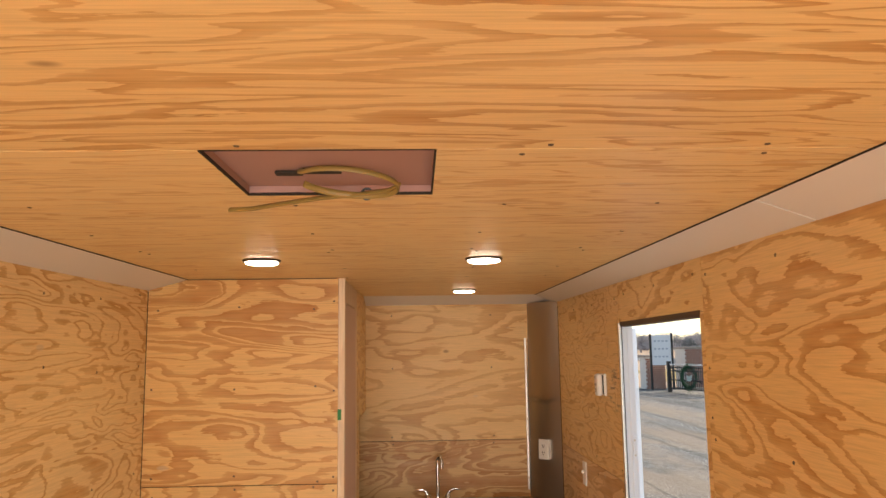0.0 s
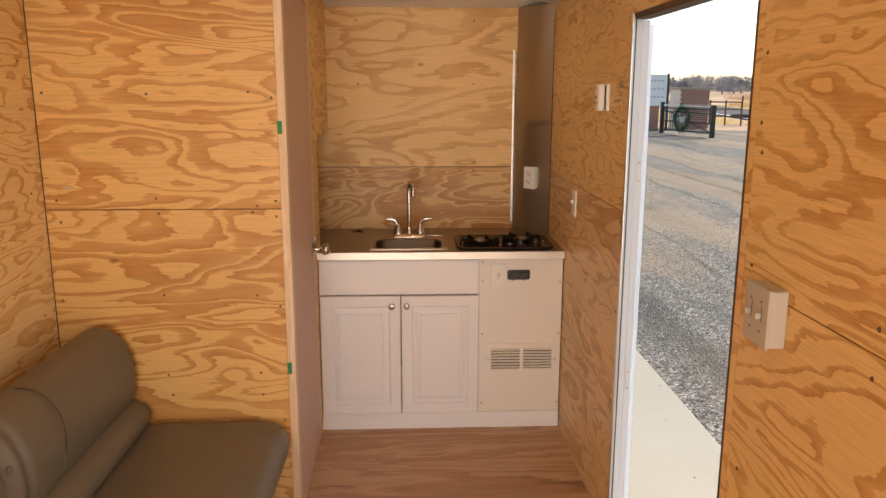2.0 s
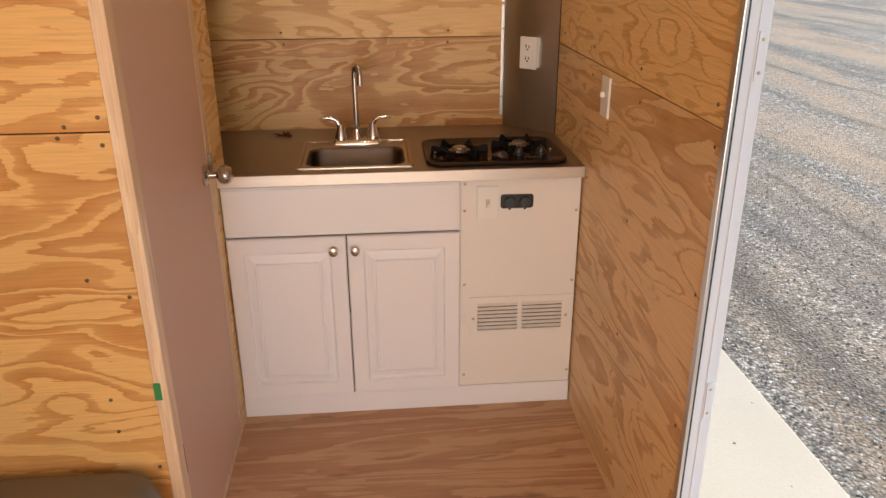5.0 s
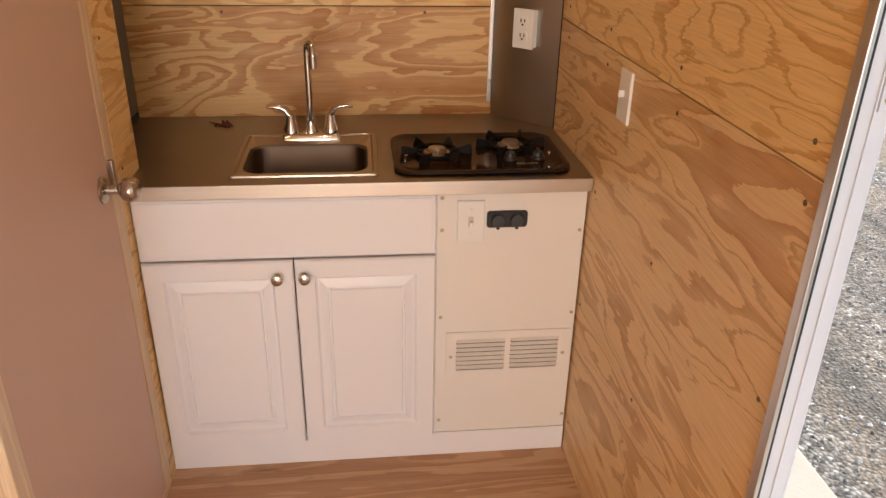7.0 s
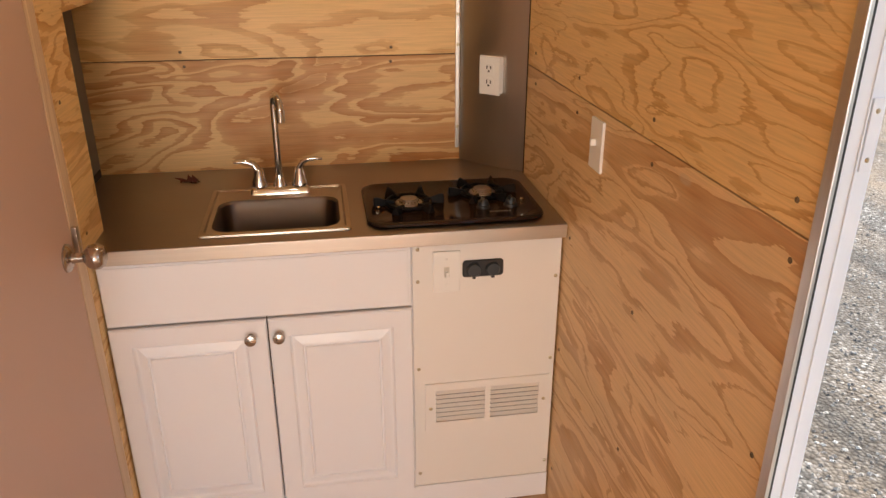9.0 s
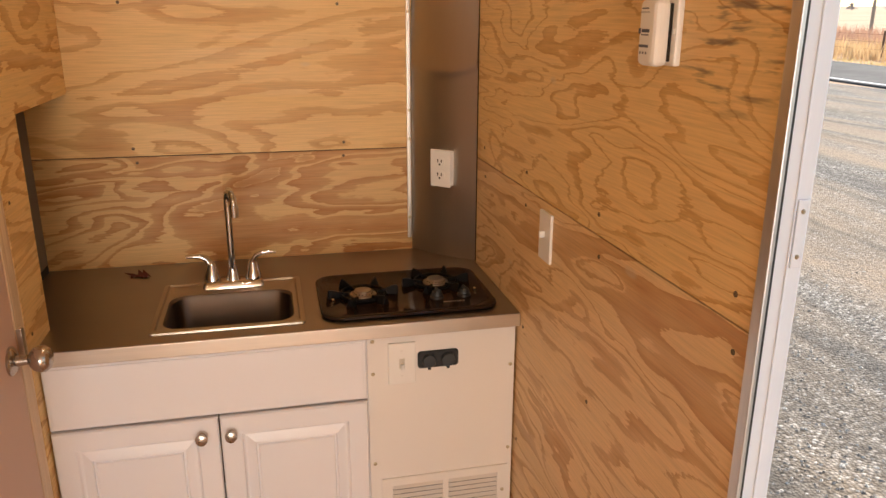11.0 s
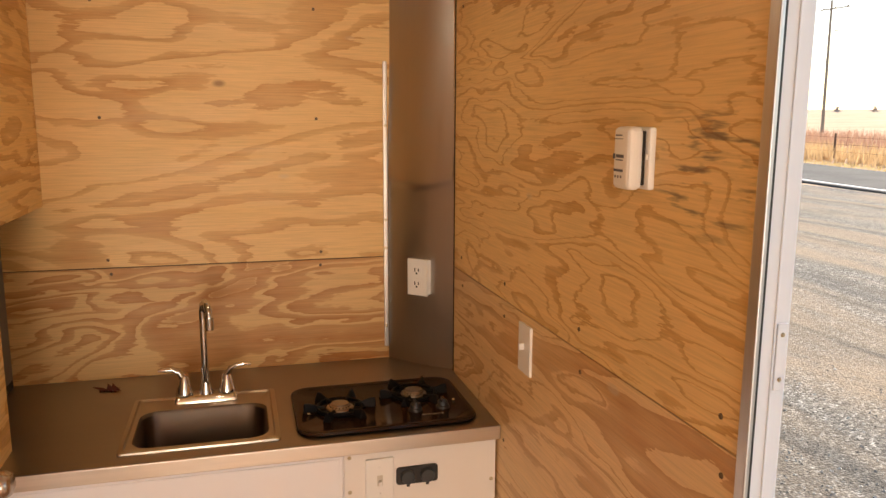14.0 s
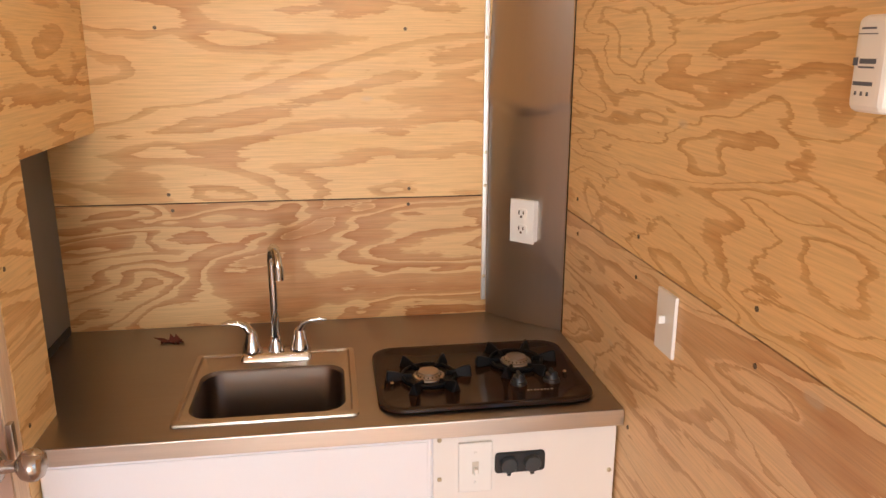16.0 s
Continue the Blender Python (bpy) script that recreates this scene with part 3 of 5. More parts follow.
# ---- bathroom door ----
bath = thing("door_2", (-0.30, 3.36, 0.0), "closed reddish-brown luan bathroom door with nickel knob", "door", kind="structure")
part("door_leaf", box(-0.338, -0.309, 3.356, 4.008, 0.022, 1.980, 0.002), LUAN, bath)
for z in (0.40, 1.62):
    h = part("hinge", box(-0.3085, -0.3055, 3.346, 3.372, z - 0.038, z + 0.038, 0.001), NICKEL, bath, "small metal butt hinge")
    part("hinge_pin", rod((-0.3035, 3.359, z - 0.04), (-0.3035, 3.359, z + 0.04), 0.0045), NICKEL, h)
knob = part("knob", lathe([(0.0, 0.0), (0.031, 0.0), (0.031, 0.004), (0.024, 0.010), (0.012, 0.012), (0.010, 0.034), (0.016, 0.038), (0.024, 0.045), (0.0285, 0.057), (0.0280, 0.066), (0.022, 0.076), (0.010, 0.081), (0.0, 0.082)][1:-1],
            (-0.3088, 3.955, 0.937), (1, 0, 0), 24), NICKEL, bath, "satin nickel door knob", smooth=True)
part("strike_plate", box(-0.308, -0.297, 4.010, 4.026, 0.905, 0.985, 0.002), NICKEL, bath, "bent metal strike plate")

# ---- kitchen ----
YF = 4.118
CAB = thing("kitchen_cabinet", (0.07, 4.4, 0.0), "white painted base cabinet with two raised-panel doors", "cabinet")
for x0, x1 in ((-0.305, -0.289), (0.4395, 0.4555)):
    part("side_panel", box(x0, x1, YF + 0.004, YB - 0.01, 0.0, 0.845), WHITE, CAB)
part("bottom_panel", box(-0.2885, 0.439, YF + 0.004, YB - 0.01, 0.088, 0.100), WHITE, CAB)
part("back_panel", box(-0.2885, 0.439, YB - 0.016, YB - 0.010, 0.1005, 0.72), TIMBER_PANEL, CAB)
part("toe_board", box(-0.3065, 0.848, YF - 0.004, YF + 0.0035, 0.0, 0.082, 0.001), WHITE, CAB)


def drawer_front(x0, x1, z0, z1):
    return loft([[Vector((x0 + i, y, z0 + i)), Vector((x1 - i, y, z0 + i)), Vector((x1 - i, y, z1 - i)), Vector((x0 + i, y, z1 - i))]
                 for i, y in ((0, YF + 0.003), (0, YF - 0.012), (0.004, YF - 0.015), (0.009, YF - 0.015), (0.010, YF - 0.017), (0.03, YF - 0.017))])


def raised_door(x0, x1, z0, z1):
    steps = ((0, YF + 0.003), (0, YF - 0.015), (0.004, YF - 0.020), (0.050, YF - 0.020), (0.0535, YF - 0.0135), (0.057, YF - 0.0105), (0.060, YF - 0.0105),
             (0.079, YF - 0.0175), (0.082, YF - 0.0180), (0.0845, YF - 0.0130), (0.0880, YF - 0.0130), (0.0910, YF - 0.0185), (0.110, YF - 0.0190))
    return loft([[Vector((x0 + i, y, z0 + i)), Vector((x1 - i, y, z0 + i)), Vector((x1 - i, y, z1 - i)), Vector((x0 + i, y, z1 - i))] for i, y in steps])


part("drawer_front", drawer_front(-0.3035, 0.449, 0.683, 0.851), WHITE, CAB, "flat false drawer front")
for x0, x1, xk in ((-0.3035, 0.0765, 0.036), (0.0805, 0.449, 0.106)):
    d = part("door", raised_door(x0, x1, 0.086, 0.677), WHITE, CAB, "white raised-panel door")
    part("knob", lathe([(0.009, 0.0), (0.007, 0.010), (0.012, 0.014), (0.0155, 0.020), (0.014, 0.026), (0.006, 0.029)], (xk, YF - 0.020, 0.632), (0, -1, 0), 20), NICKEL, d, "round satin nickel knob", smooth=True)

HEAT = thing("heater_cabinet", (0.65, 4.4, 0.0), "white panelled heater cabinet with louvred vent", "cabinet")
part("body", box(0.458, 0.846, YF + 0.004, YB - 0.01, 0.083, 0.845), WHITE, HEAT)
part("front_panel", box(0.4525, 0.847, YF - 0.002, YF + 0.0035, 0.0835, 0.851, 0.001), CREAM, HEAT)
screw_bm = lathe([(0.0052, 0.0), (0.0048, 0.002), (0.0025, 0.0032)], (0, 0, 0), (0, -1, 0), 10)
SCREW_Y = part("screw", screw_bm, ZINC, HEAT, at=Matrix.Translation((0.466, YF - 0.0022, 0.835)))
for x, z in ((0.466, 0.744), (0.466, 0.480), (0.466, 0.128), (0.836, 0.735), (0.836, 0.482), (0.838, 0.128)):
    again(SCREW_Y, HEAT, Matrix.Translation((x, YF - 0.0022, z)))

vent = part("vent", grid_slab([0.482, 0.512, 0.651, 0.667, 0.806, 0.836], [0.276, 0.305, 0.408, 0.431], [(1, 1), (3, 1)], YF - 0.008, YF - 0.0025, 1), CREAM, HEAT, "cream louvred heater vent")
# dark sheet paints the shade in the hollow behind the slats
part("vent_back", box(0.505, 0.812, YF - 0.0024, YF - 0.0021, 0.300, 0.412), plain("dark_vent_mesh", (0.05, 0.045, 0.04), 0.7), vent)
for x0, x1 in ((0.5125, 0.6505), (0.6675, 0.8055)):
    for k in range(7):
        z = 0.3085 + k * 0.01455
        s = bmesh.new()
        loft([[Vector((x, YF - 0.0030, z + 0.0095)), Vector((x, YF - 0.0040, z + 0.0100)), Vector((x, YF - 0.0120, z + 0.0035)), Vector((x, YF - 0.0112, z + 0.0022))] for x in (x0, x1)], bm=s)
        part("slat", s, CREAM, vent)
for x in (0.497, 0.821):
    again(SCREW_Y, vent, Matrix.Translation((x, YF - 0.0082, 0.352)))


def plate_y(name, x, y, z, w, h, label, category):
    """A wall plate that faces -y."""
    ob = thing(name, (x, y, z), label, category)
    part("plate", box(x - w / 2, x + w / 2, y - 0.0075, y, z - h / 2, z + h / 2, 0.0035, seg=3), PLASTIC, ob)
    return ob


sw = plate_y("light_switch", 0.5405, YF - 0.0022, 0.770, 0.072, 0.115, "white toggle switch plate on the heater cabinet", "switch")
part("collar", box(0.5335, 0.5475, YF - 0.0105, YF - 0.0098, 0.756, 0.784, 0.0005), plain("ivory_shadow", (0.62, 0.58, 0.50), 0.5), sw)
part("toggle", box(0.5365, 0.5445, YF - 0.021, YF - 0.0107, 0.757, 0.772, 0.002), PLASTIC, sw)
for dz in (0.035, -0.035):
    part("screw", lathe([(0.0032, 0.0), (0.002, 0.0012)], (0.5405, YF - 0.0098, 0.770 + dz), (0, -1, 0), 8), PLASTIC, sw)

soc = thing("power_socket", (0.637, YF, 0.773), "black twin twelve-volt socket with round caps", "socket")
part("plate", loft([[Vector((p.x, y, p.y)) for p in rrect(0.637, 0.773, 0.108 - i, 0.047 - i, 0.009, 0)] for i, y in ((0, YF - 0.0023), (0, YF - 0.006), (0.004, YF - 0.008))]), BLACK, soc)
for x in (0.612, 0.662):
    c = part("cap", lathe([(0.0185, 0.0), (0.0185, 0.008), (0.016, 0.011), (0.006, 0.0115)], (x, YF - 0.0082, 0.772), (0, -1, 0), 22), plain("dark_grey_rubber", (0.035, 0.04, 0.045), 0.5), soc, smooth=True)
    part("tab", box(x - 0.004, x + 0.004, YF - 0.016, YF - 0.0085, 0.7475, 0.754, 0.001), BLACK, c)

# worktop with a folded front edge
TOP = thing("worktop", (0.25, 4.4, 0.89), "dull brushed stainless steel worktop with folded edge", "worktop")
part("sheet", grid_slab([-0.423, -0.308, -0.052, 0.287, XR - 0.002], [4.092, 4.1625, 4.236, 4.4985, YB - 0.001], [(0, 0), (0, 1), (2, 1), (2, 2)], 0.884, 0.890, 2), STEEL, TOP)
# the fold's highlight is painted: paler steel than the sheet it belongs to
part("front_edge", box(-0.3065, XR - 0.002, 4.088, 4.0915, 0.8545, 0.8895, 0.0012), brushed("folded_steel_edge", (0.66, 0.60, 0.52), 0.33, (4.0, 200.0, 200.0)), TOP, "folded steel edge with its highlight in a paler colour")
part("drip_line", box(-0.3065, XR - 0.002, 4.092, 4.108, 0.8545, 0.8580), STEEL, TOP)

SINK = thing("sink", (0.117, 4.33, 0.89), "square stainless steel bar sink", "sink")
cx, cy = 0.118, 4.319
part("rim", loft([rrect(cx, cy, 0.374, 0.358, 0.010, 0.8903), rrect(cx, cy, 0.372, 0.356, 0.010, 0.8950), rrect(cx, cy, 0.350, 0.334, 0.010, 0.8975),
                  rrect(cx, cy, 0.342, 0.326, 0.010, 0.8925), rrect(cx, cy - 0.034, 0.322, 0.236, 0.045, 0.8925)], False, False), SINK_STEEL, SINK, smooth=True)
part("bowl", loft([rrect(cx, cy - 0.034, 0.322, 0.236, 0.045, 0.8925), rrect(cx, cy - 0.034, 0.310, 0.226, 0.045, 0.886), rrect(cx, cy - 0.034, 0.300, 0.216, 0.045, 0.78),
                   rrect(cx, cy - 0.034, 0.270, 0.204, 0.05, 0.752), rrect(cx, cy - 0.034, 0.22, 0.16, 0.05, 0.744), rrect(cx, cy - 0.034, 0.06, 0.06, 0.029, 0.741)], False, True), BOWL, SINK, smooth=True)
part("drain", lathe([(0.040, 0.0), (0.038, 0.004), (0.028, 0.003), (0.026, 0.001)], (cx, cy - 0.034, 0.7425), (0, 0, 1), 24), CHROME, SINK, "round chrome drain", smooth=True)

FAU = thing("faucet", (0.117, 4.462, 0.895), "chrome two-handle gooseneck faucet", "faucet")
fx, fy, fz = 0.120, 4.466, 0.893
part("deck_plate", loft([rrect(fx, fy, 0.166, 0.056, 0.008, fz), rrect(fx, fy, 0.162, 0.052, 0.008, fz + 0.012), rrect(fx, fy, 0.152, 0.042, 0.008, fz + 0.018)]), CHROME, FAU, smooth=True)
neck = [(fx, fy, fz + 0.015), (fx, fy, fz + 0.10), (fx, fy, fz + 0.225)]
HOOK = Vector((0.28, -0.96, 0)).normalized()
top = Vector((fx, fy, fz + 0.245))
neck += [tuple(top + HOOK * (0.036 - 0.036 * math.cos(a)) + Vector((0, 0, 0.036 * math.sin(a)))) for a in (math.pi * k / 12 for k in range(0, 13))]
mouth = top + HOOK * 0.072
part("neck", sweep(neck, 0.0095, 14), CHROME, FAU, smooth=True)
part("aerator", rod(mouth + Vector((0, 0, 0.002)), mouth + Vector((0, 0, -0.030)), 0.0125, 0.0118, 18), CHROME, FAU, smooth=True)
part("neck_base", lathe([(0.020, 0.0), (0.019, 0.008), (0.0135, 0.022), (0.0125, 0.034)], (fx, fy, fz + 0.0165), (0, 0, 1), 18), CHROME, FAU, smooth=True)
for s in (-1, 1):
    hx = fx + s * 0.056
    hd = part("handle", lathe([(0.024, 0.0), (0.023, 0.010), (0.016, 0.030), (0.013, 0.046), (0.010, 0.052)], (hx, fy, fz + 0.0175), (0, 0, 1), 18), CHROME, FAU, smooth=True)
    lev = [(hx, fy, fz + 0.050), (hx + s * 0.003, fy - 0.001, fz + 0.068), (hx + s * 0.012, fy - 0.003, fz + 0.084), (hx + s * 0.028, fy - 0.005, fz + 0.092), (hx + s * 0.050, fy - 0.006, fz + 0.094), (hx + s * 0.066, fy - 0.007, fz + 0.092)]
    part("lever", sweep(lev, [0.013, 0.0115, 0.0095, 0.0075, 0.0070, 0.004], 12, flat=0.75), CHROME, hd, smooth=True)

HOB = thing("gas_hob", (0.594, 4.315, 0.89), "two-burner dark enamelled gas hob", "hob")
hx, hy = 0.5785, 4.298
part("top_plate", loft([rrect(hx, hy, 0.456, 0.328, 0.050, 0.8905, 8), rrect(hx, hy, 0.466, 0.338, 0.054, 0.8945, 8), rrect(hx, hy, 0.462, 0.334, 0.053, 0.9005, 8),
                        rrect(hx, hy, 0.446, 0.318, 0.048, 0.9025, 8), rrect(hx, hy, 0.430, 0.302, 0.044, 0.9000, 8), rrect(hx, hy, 0.2, 0.12, 0.03, 0.8995, 8)]), ENAMEL, HOB, smooth=True)
BURNER_METAL = plain("grey_burner_metal", (0.36, 0.33, 0.30), 0.34, 1.0, 0.15, 60.0)


def grate_fin(bx, by, a):
    """A cast fin: a wedge with a sharp crest, low beside the burner and tall at its outer end."""
    c, s = math.cos(a), math.sin(a)
    rings = []
    for r, w, z0, z1 in ((0.040, 0.004, 0.904, 0.912), (0.058, 0.007, 0.902, 0.914), (0.082, 0.011, 0.9002, 0.922), (0.093, 0.012, 0.9002, 0.923), (0.096, 0.010, 0.9002, 0.918)):
        p = Vector((bx + r * c, by + r * s, 0))
        q = Vector((-s, c, 0))
        rings.append([p + q * w + Vector((0, 0, z0)), p + q * 0.0022 + Vector((0, 0, z1)), p - q * 0.0022 + Vector((0, 0, z1)), p - q * w + Vector((0, 0, z0))])
    return loft(rings)


for bx, by in ((0.466, 4.282), (0.679, 4.336)):
    part("burner_bowl", lathe([(0.062, 0.0), (0.058, 0.003), (0.040, 0.004), (0.030, 0.002)], (bx, by, 0.9000), (0, 0, 1), 28), IRON, HOB, smooth=True)
    br = part("burner", lathe([(0.036, 0.0), (0.037, 0.002), (0.035, 0.006), (0.028, 0.007), (0.025, 0.012), (0.023, 0.013), (0.023, 0.016), (0.018, 0.0175), (0.004, 0.0165)], (bx, by, 0.9005), (0, 0, 1), 28), BURNER_METAL, HOB, "grey metal burner head", smooth=True)
    for k in range(18):
        a = 2 * math.pi * k / 18
        c, s = math.cos(a), math.sin(a)
        part("port", rod((bx + 0.0240 * c, by + 0.0240 * s, 0.9100), (bx + 0.0278 * c, by + 0.0278 * s, 0.9100), 0.0016, seg=6), DARK, br)
    gr = part("grate", sweep([(bx + 0.060 * math.cos(a), by + 0.060 * math.sin(a), 0.907) for a in (2 * math.pi * k / 28 for k in range(29))], 0.0040, 8), IRON, HOB, "black star-shaped cast grate")
    for k in range(6):
        part("grate_arm", grate_fin(bx, by, radians(60 * k + 2)), IRON, gr)
for kx, ky in ((0.658, 4.222), (0.734, 4.226)):
    k = part("control_knob", lathe([(0.019, 0.0), (0.018, 0.006), (0.0150, 0.008), (0.0135, 0.018), (0.011, 0.020)], (kx, ky, 0.9000), (0, 0, 1), 20), BLACK, HOB, smooth=True)
    part("grip", box(kx - 0.004, kx + 0.004, ky - 0.014, ky + 0.014, 0.914, 0.926, 0.002), BLACK, k)
for sx, sy in ((0.381, 4.250), (0.772, 4.255)):
    part("stud", lathe([(0.005, 0.0), (0.005, 0.007), (0.003, 0.010)], (sx, sy, 0.9000), (0, 0, 1), 12), CHROME, HOB)
for i, w in enumerate((0.0045, 0.003, 0.0045, 0.003, 0.004, 0.004, 0.003, 0.0045)):
    part("badge_mark", box(0.668 + i * 0.0075, 0.668 + i * 0.0075 + w, 4.183, 4.188, 0.9006, 0.9010), GREY_PLASTIC, HOB)

# steel heat shield across the corner, with its trim and outlet
A, B = Vector((0.684, YB - 0.002, 0)), Vector((XR - 0.001, 4.542, 0))
AB = (B - A).normalized()
NRM = Vector((AB.y, -AB.x, 0))
if NRM.y > 0:
    NRM = -NRM
SHIELD = thing("heat_shield", (0.77, 4.63, 0.89), "brushed steel sheet set across the kitchen corner", "panel")
def shield_point(u, z):
    """The thin sheet bows out a little and is buckled along one curved crease."""
    crease = 1.482 - 0.028 * math.sin(math.pi * u)
    d = z - crease
    lean = 0.016 * (1 - math.exp(-d / 0.16)) if d > 0 else 0.0
    out = 0.010 * math.sin(math.pi * u) + 0.007 / (1 + math.exp(min(60.0, -d / 0.005))) - lean
    return Vector((0, 0, z)) + A.lerp(B, u) + NRM * out


LEVELS = [0.891, 1.0, 1.1, 1.2, 1.3, 1.38] + [1.42 + 0.004 * k for k in range(26)] + [1.55, 1.6, 1.7, 1.8, 1.9, 2.052]
US = [k / 16 for k in range(17)]
part("sheet", loft([[shield_point(u, z) for u in US] + [shield_point(u, z) - NRM * 0.003 for u in reversed(US)] for z in LEVELS]), STEEL_V, SHIELD, smooth=True)
trim = part("corner_trim", box(0.669, 0.682, YB - 0.010, YB - 0.0005, 0.93, 1.835, 0.003), plain("bright_metal_trim", (0.68, 0.66, 0.63), 0.3, 0.9), SHIELD, "bright metal edge trim")
for z in (1.00, 1.255, 1.345, 1.64):
    part("screw", lathe([(0.005, 0), (0.0045, 0.002), (0.002, 0.003)], (0.6755, YB - 0.0102, z), (0, -1, 0), 10), ZINC, trim)
O = thing("outlet", (0.77, 4.61, 1.178), "white duplex outlet in a surface box", "outlet")
frame_o = Matrix.Translation(Vector((0.780, 4.624, 1.178)) + NRM * 0.004) @ Matrix((( -AB.x if AB.x < 0 else AB.x, NRM.x, 0, 0), (AB.y if AB.x > 0 else -AB.y, NRM.y, 0, 0), (0, 0, 1, 0), (0, 0, 0, 1)))


def oriented(bm, m):
    bmesh.ops.transform(bm, matrix=m, verts=bm.verts)
    return bm


part("back_box", oriented(box(-0.033, 0.033, 0.0, 0.030, -0.054, 0.054, 0.003), frame_o), PLASTIC, O)
part("plate", oriented(box(-0.036, 0.036, 0.0302, 0.037, -0.0575, 0.0575, 0.003), frame_o), PLASTIC, O)
for dz in (0.021, -0.021):
    r = part("receptacle", oriented(loft([[Vector((p.x, y, p.y + dz)) for p in rrect(0, 0, 0.034, 0.028, 0.010, 0)] for y in (0.0372, 0.0395)]), frame_o), PLASTIC, O)
    for dx, hgt in ((-0.0065, 0.011), (0.0065, 0.009)):
        part("slot", oriented(box(dx - 0.0017, dx + 0.0017, 0.0396, 0.0402, dz - hgt / 2 + 0.003, dz + hgt / 2 + 0.003), frame_o), DARK, r)
    part("ground_hole", oriented(box(-0.0030, 0.0030, 0.0396, 0.0402, dz - 0.0105, dz - 0.0050), frame_o), DARK, r)

# dead leaf on the worktop
rng = random.Random(4)
lbm = bmesh.new()
for k in range(9):
    a = rng.uniform(0, 6.28)
    c = Vector((-0.155 + rng.uniform(-0.022, 0.022), 4.605 + rng.uniform(-0.008, 0.008), 0.8915))
    t = Vector((math.cos(a), math.sin(a), 0)) * rng.uniform(0.012, 0.026)
    n = Vector((-t.y, t.x, 0)) * 0.32
    top = Vector((0, 0, rng.uniform(0.006, 0.014)))
    v = [lbm.verts.new(p) for p in (c - t, c + n + top * 0.4, c + t + top, c - n + top * 0.5)]
    lbm.faces.new(v)
    w = [lbm.verts.new(p.co - Vector((0, 0, 0.0012))) for p in v]
    lbm.faces.new(w)
tagged(part("dead_leaf", lbm, LEAF), "curled dark red dead leaf on the worktop", "leaf")

# ---- on the right wall ----
SWR = thing("light_switch", (XR, 3.93, 1.142), "white toggle switch plate on plywood", "switch")
part("plate", box(XR - 0.007, XR - 0.0002, 3.894, 3.966, 1.0845, 1.1995, 0.002), PLASTIC, SWR)
part("toggle", box(XR - 0.020, XR - 0.0072, 3.926, 3.934, 1.141, 1.156, 0.002), PLASTIC, SWR)

TH = thing("thermostat", (XR, 3.46, 1.605), "white wall thermostat with a side lever", "thermostat")
part("base", box(XR - 0.012, XR - 0.0002, 3.416, 3.488, 1.553, 1.650, 0.004), PLASTIC, TH)
cover = part("cover", box(XR - 0.042, XR - 0.0155, 3.424, 3.480, 1.552, 1.651, 0.013, seg=4), PLASTIC, TH)
part("slot", box(XR - 0.0153, XR - 0.0123, 3.428, 3.476, 1.560, 1.644), DARK, TH, "dark slot behind the cover")
part("lever", box(XR - 0.0150, XR - 0.0121, 3.4195, 3.4235, 1.600, 1.608, 0.001), PLASTIC, TH)
for y0, y1, z0, z1 in ((3.447, 3.468, 1.636, 1.638), (3.444, 3.472, 1.631, 1.632), (3.468, 3.475, 1.600, 1.608), (3.441, 3.465, 1.602, 1.607), (3.443, 3.466, 1.5975, 1.5993), (3.442, 3.471, 1.580, 1.584), (3.446, 3.449, 1.570, 1.574), (3.455, 3.458, 1.570, 1.574), (3.464, 3.467, 1.570, 1.574)):
    part("print_bar", box(XR - 0.0426, XR - 0.0421, y0, y1, z0, z1), PRINT, cover)

BX = thing("switch_box", (XR, 2.077, 1.190), "grey surface box with two toggle switches", "switch")
part("box", box(XR - 0.034, XR - 0.0002, 2.028, 2.126, 1.133, 1.247, 0.003), GREY_PLASTIC, BX)
part("plate", box(XR - 0.040, XR - 0.0342, 2.025, 2.129, 1.130, 1.250, 0.003), GREY_PLASTIC, BX)
SLOT = plain("toggle_slot", (0.10, 0.075, 0.055), 0.6)
for y in (2.056, 2.098):
    part("toggle", box(XR - 0.052, XR - 0.0402, y - 0.004, y + 0.004, 1.186, 1.198, 0.002), GREY_PLASTIC, BX)
    part("slot", box(XR - 0.0406, XR - 0.0401, y - 0.0055, y - 0.0030, 1.180, 1.213), SLOT, BX)
    for z in (1.160, 1.220):
        part("screw", lathe([(0.003, 0.0), (0.0015, 0.0010)], (XR - 0.0402, y, z), (-1, 0, 0), 8), SLOT, BX)

# ---- screws in the plywood ----
def screw_heads(parent, axis, places):
    first = None
    for p in places:
        if first is None:
            first = part("screw", lathe([(0.0047, 0.0), (0.0042, 0.0012), (0.0018, 0.0004)], (0, 0, 0), axis, 10), SCREW, parent, at=Matrix.Translation(p))
        else:
            again(first, parent, Matrix.Translation(p))


jit = random.Random(9)


def near(a, s=0.012):
    return a + jit.uniform(-s, s)


screw_heads(partition, (0, -1, 0), [(near(x), YP - 0.0003, near(z, 0.02)) for x in (-1.10, -0.755, -0.42) for z in (0.54, 0.62, 0.89, 1.19, 1.245, 1.62, 1.95)] + [(-0.345, YP - 0.0003, z) for z in (0.42, 0.86, 1.19, 1.245, 1.60, 1.98)])
screw_heads(wall_front, (0, -1, 0), [(near(x, 0.004), YB - 0.0003, z) for x in (-0.144, 0.467) for z in (1.208, 1.250, 1.660, 1.98)])
screw_heads(wall_right, (-1, 0, 0), [(XR - 0.0003, near(y), z) for y in (3.215, 3.66, 4.08, 4.45) for z in (0.12, 0.52, 0.86, 1.180, 1.262, 1.97)])
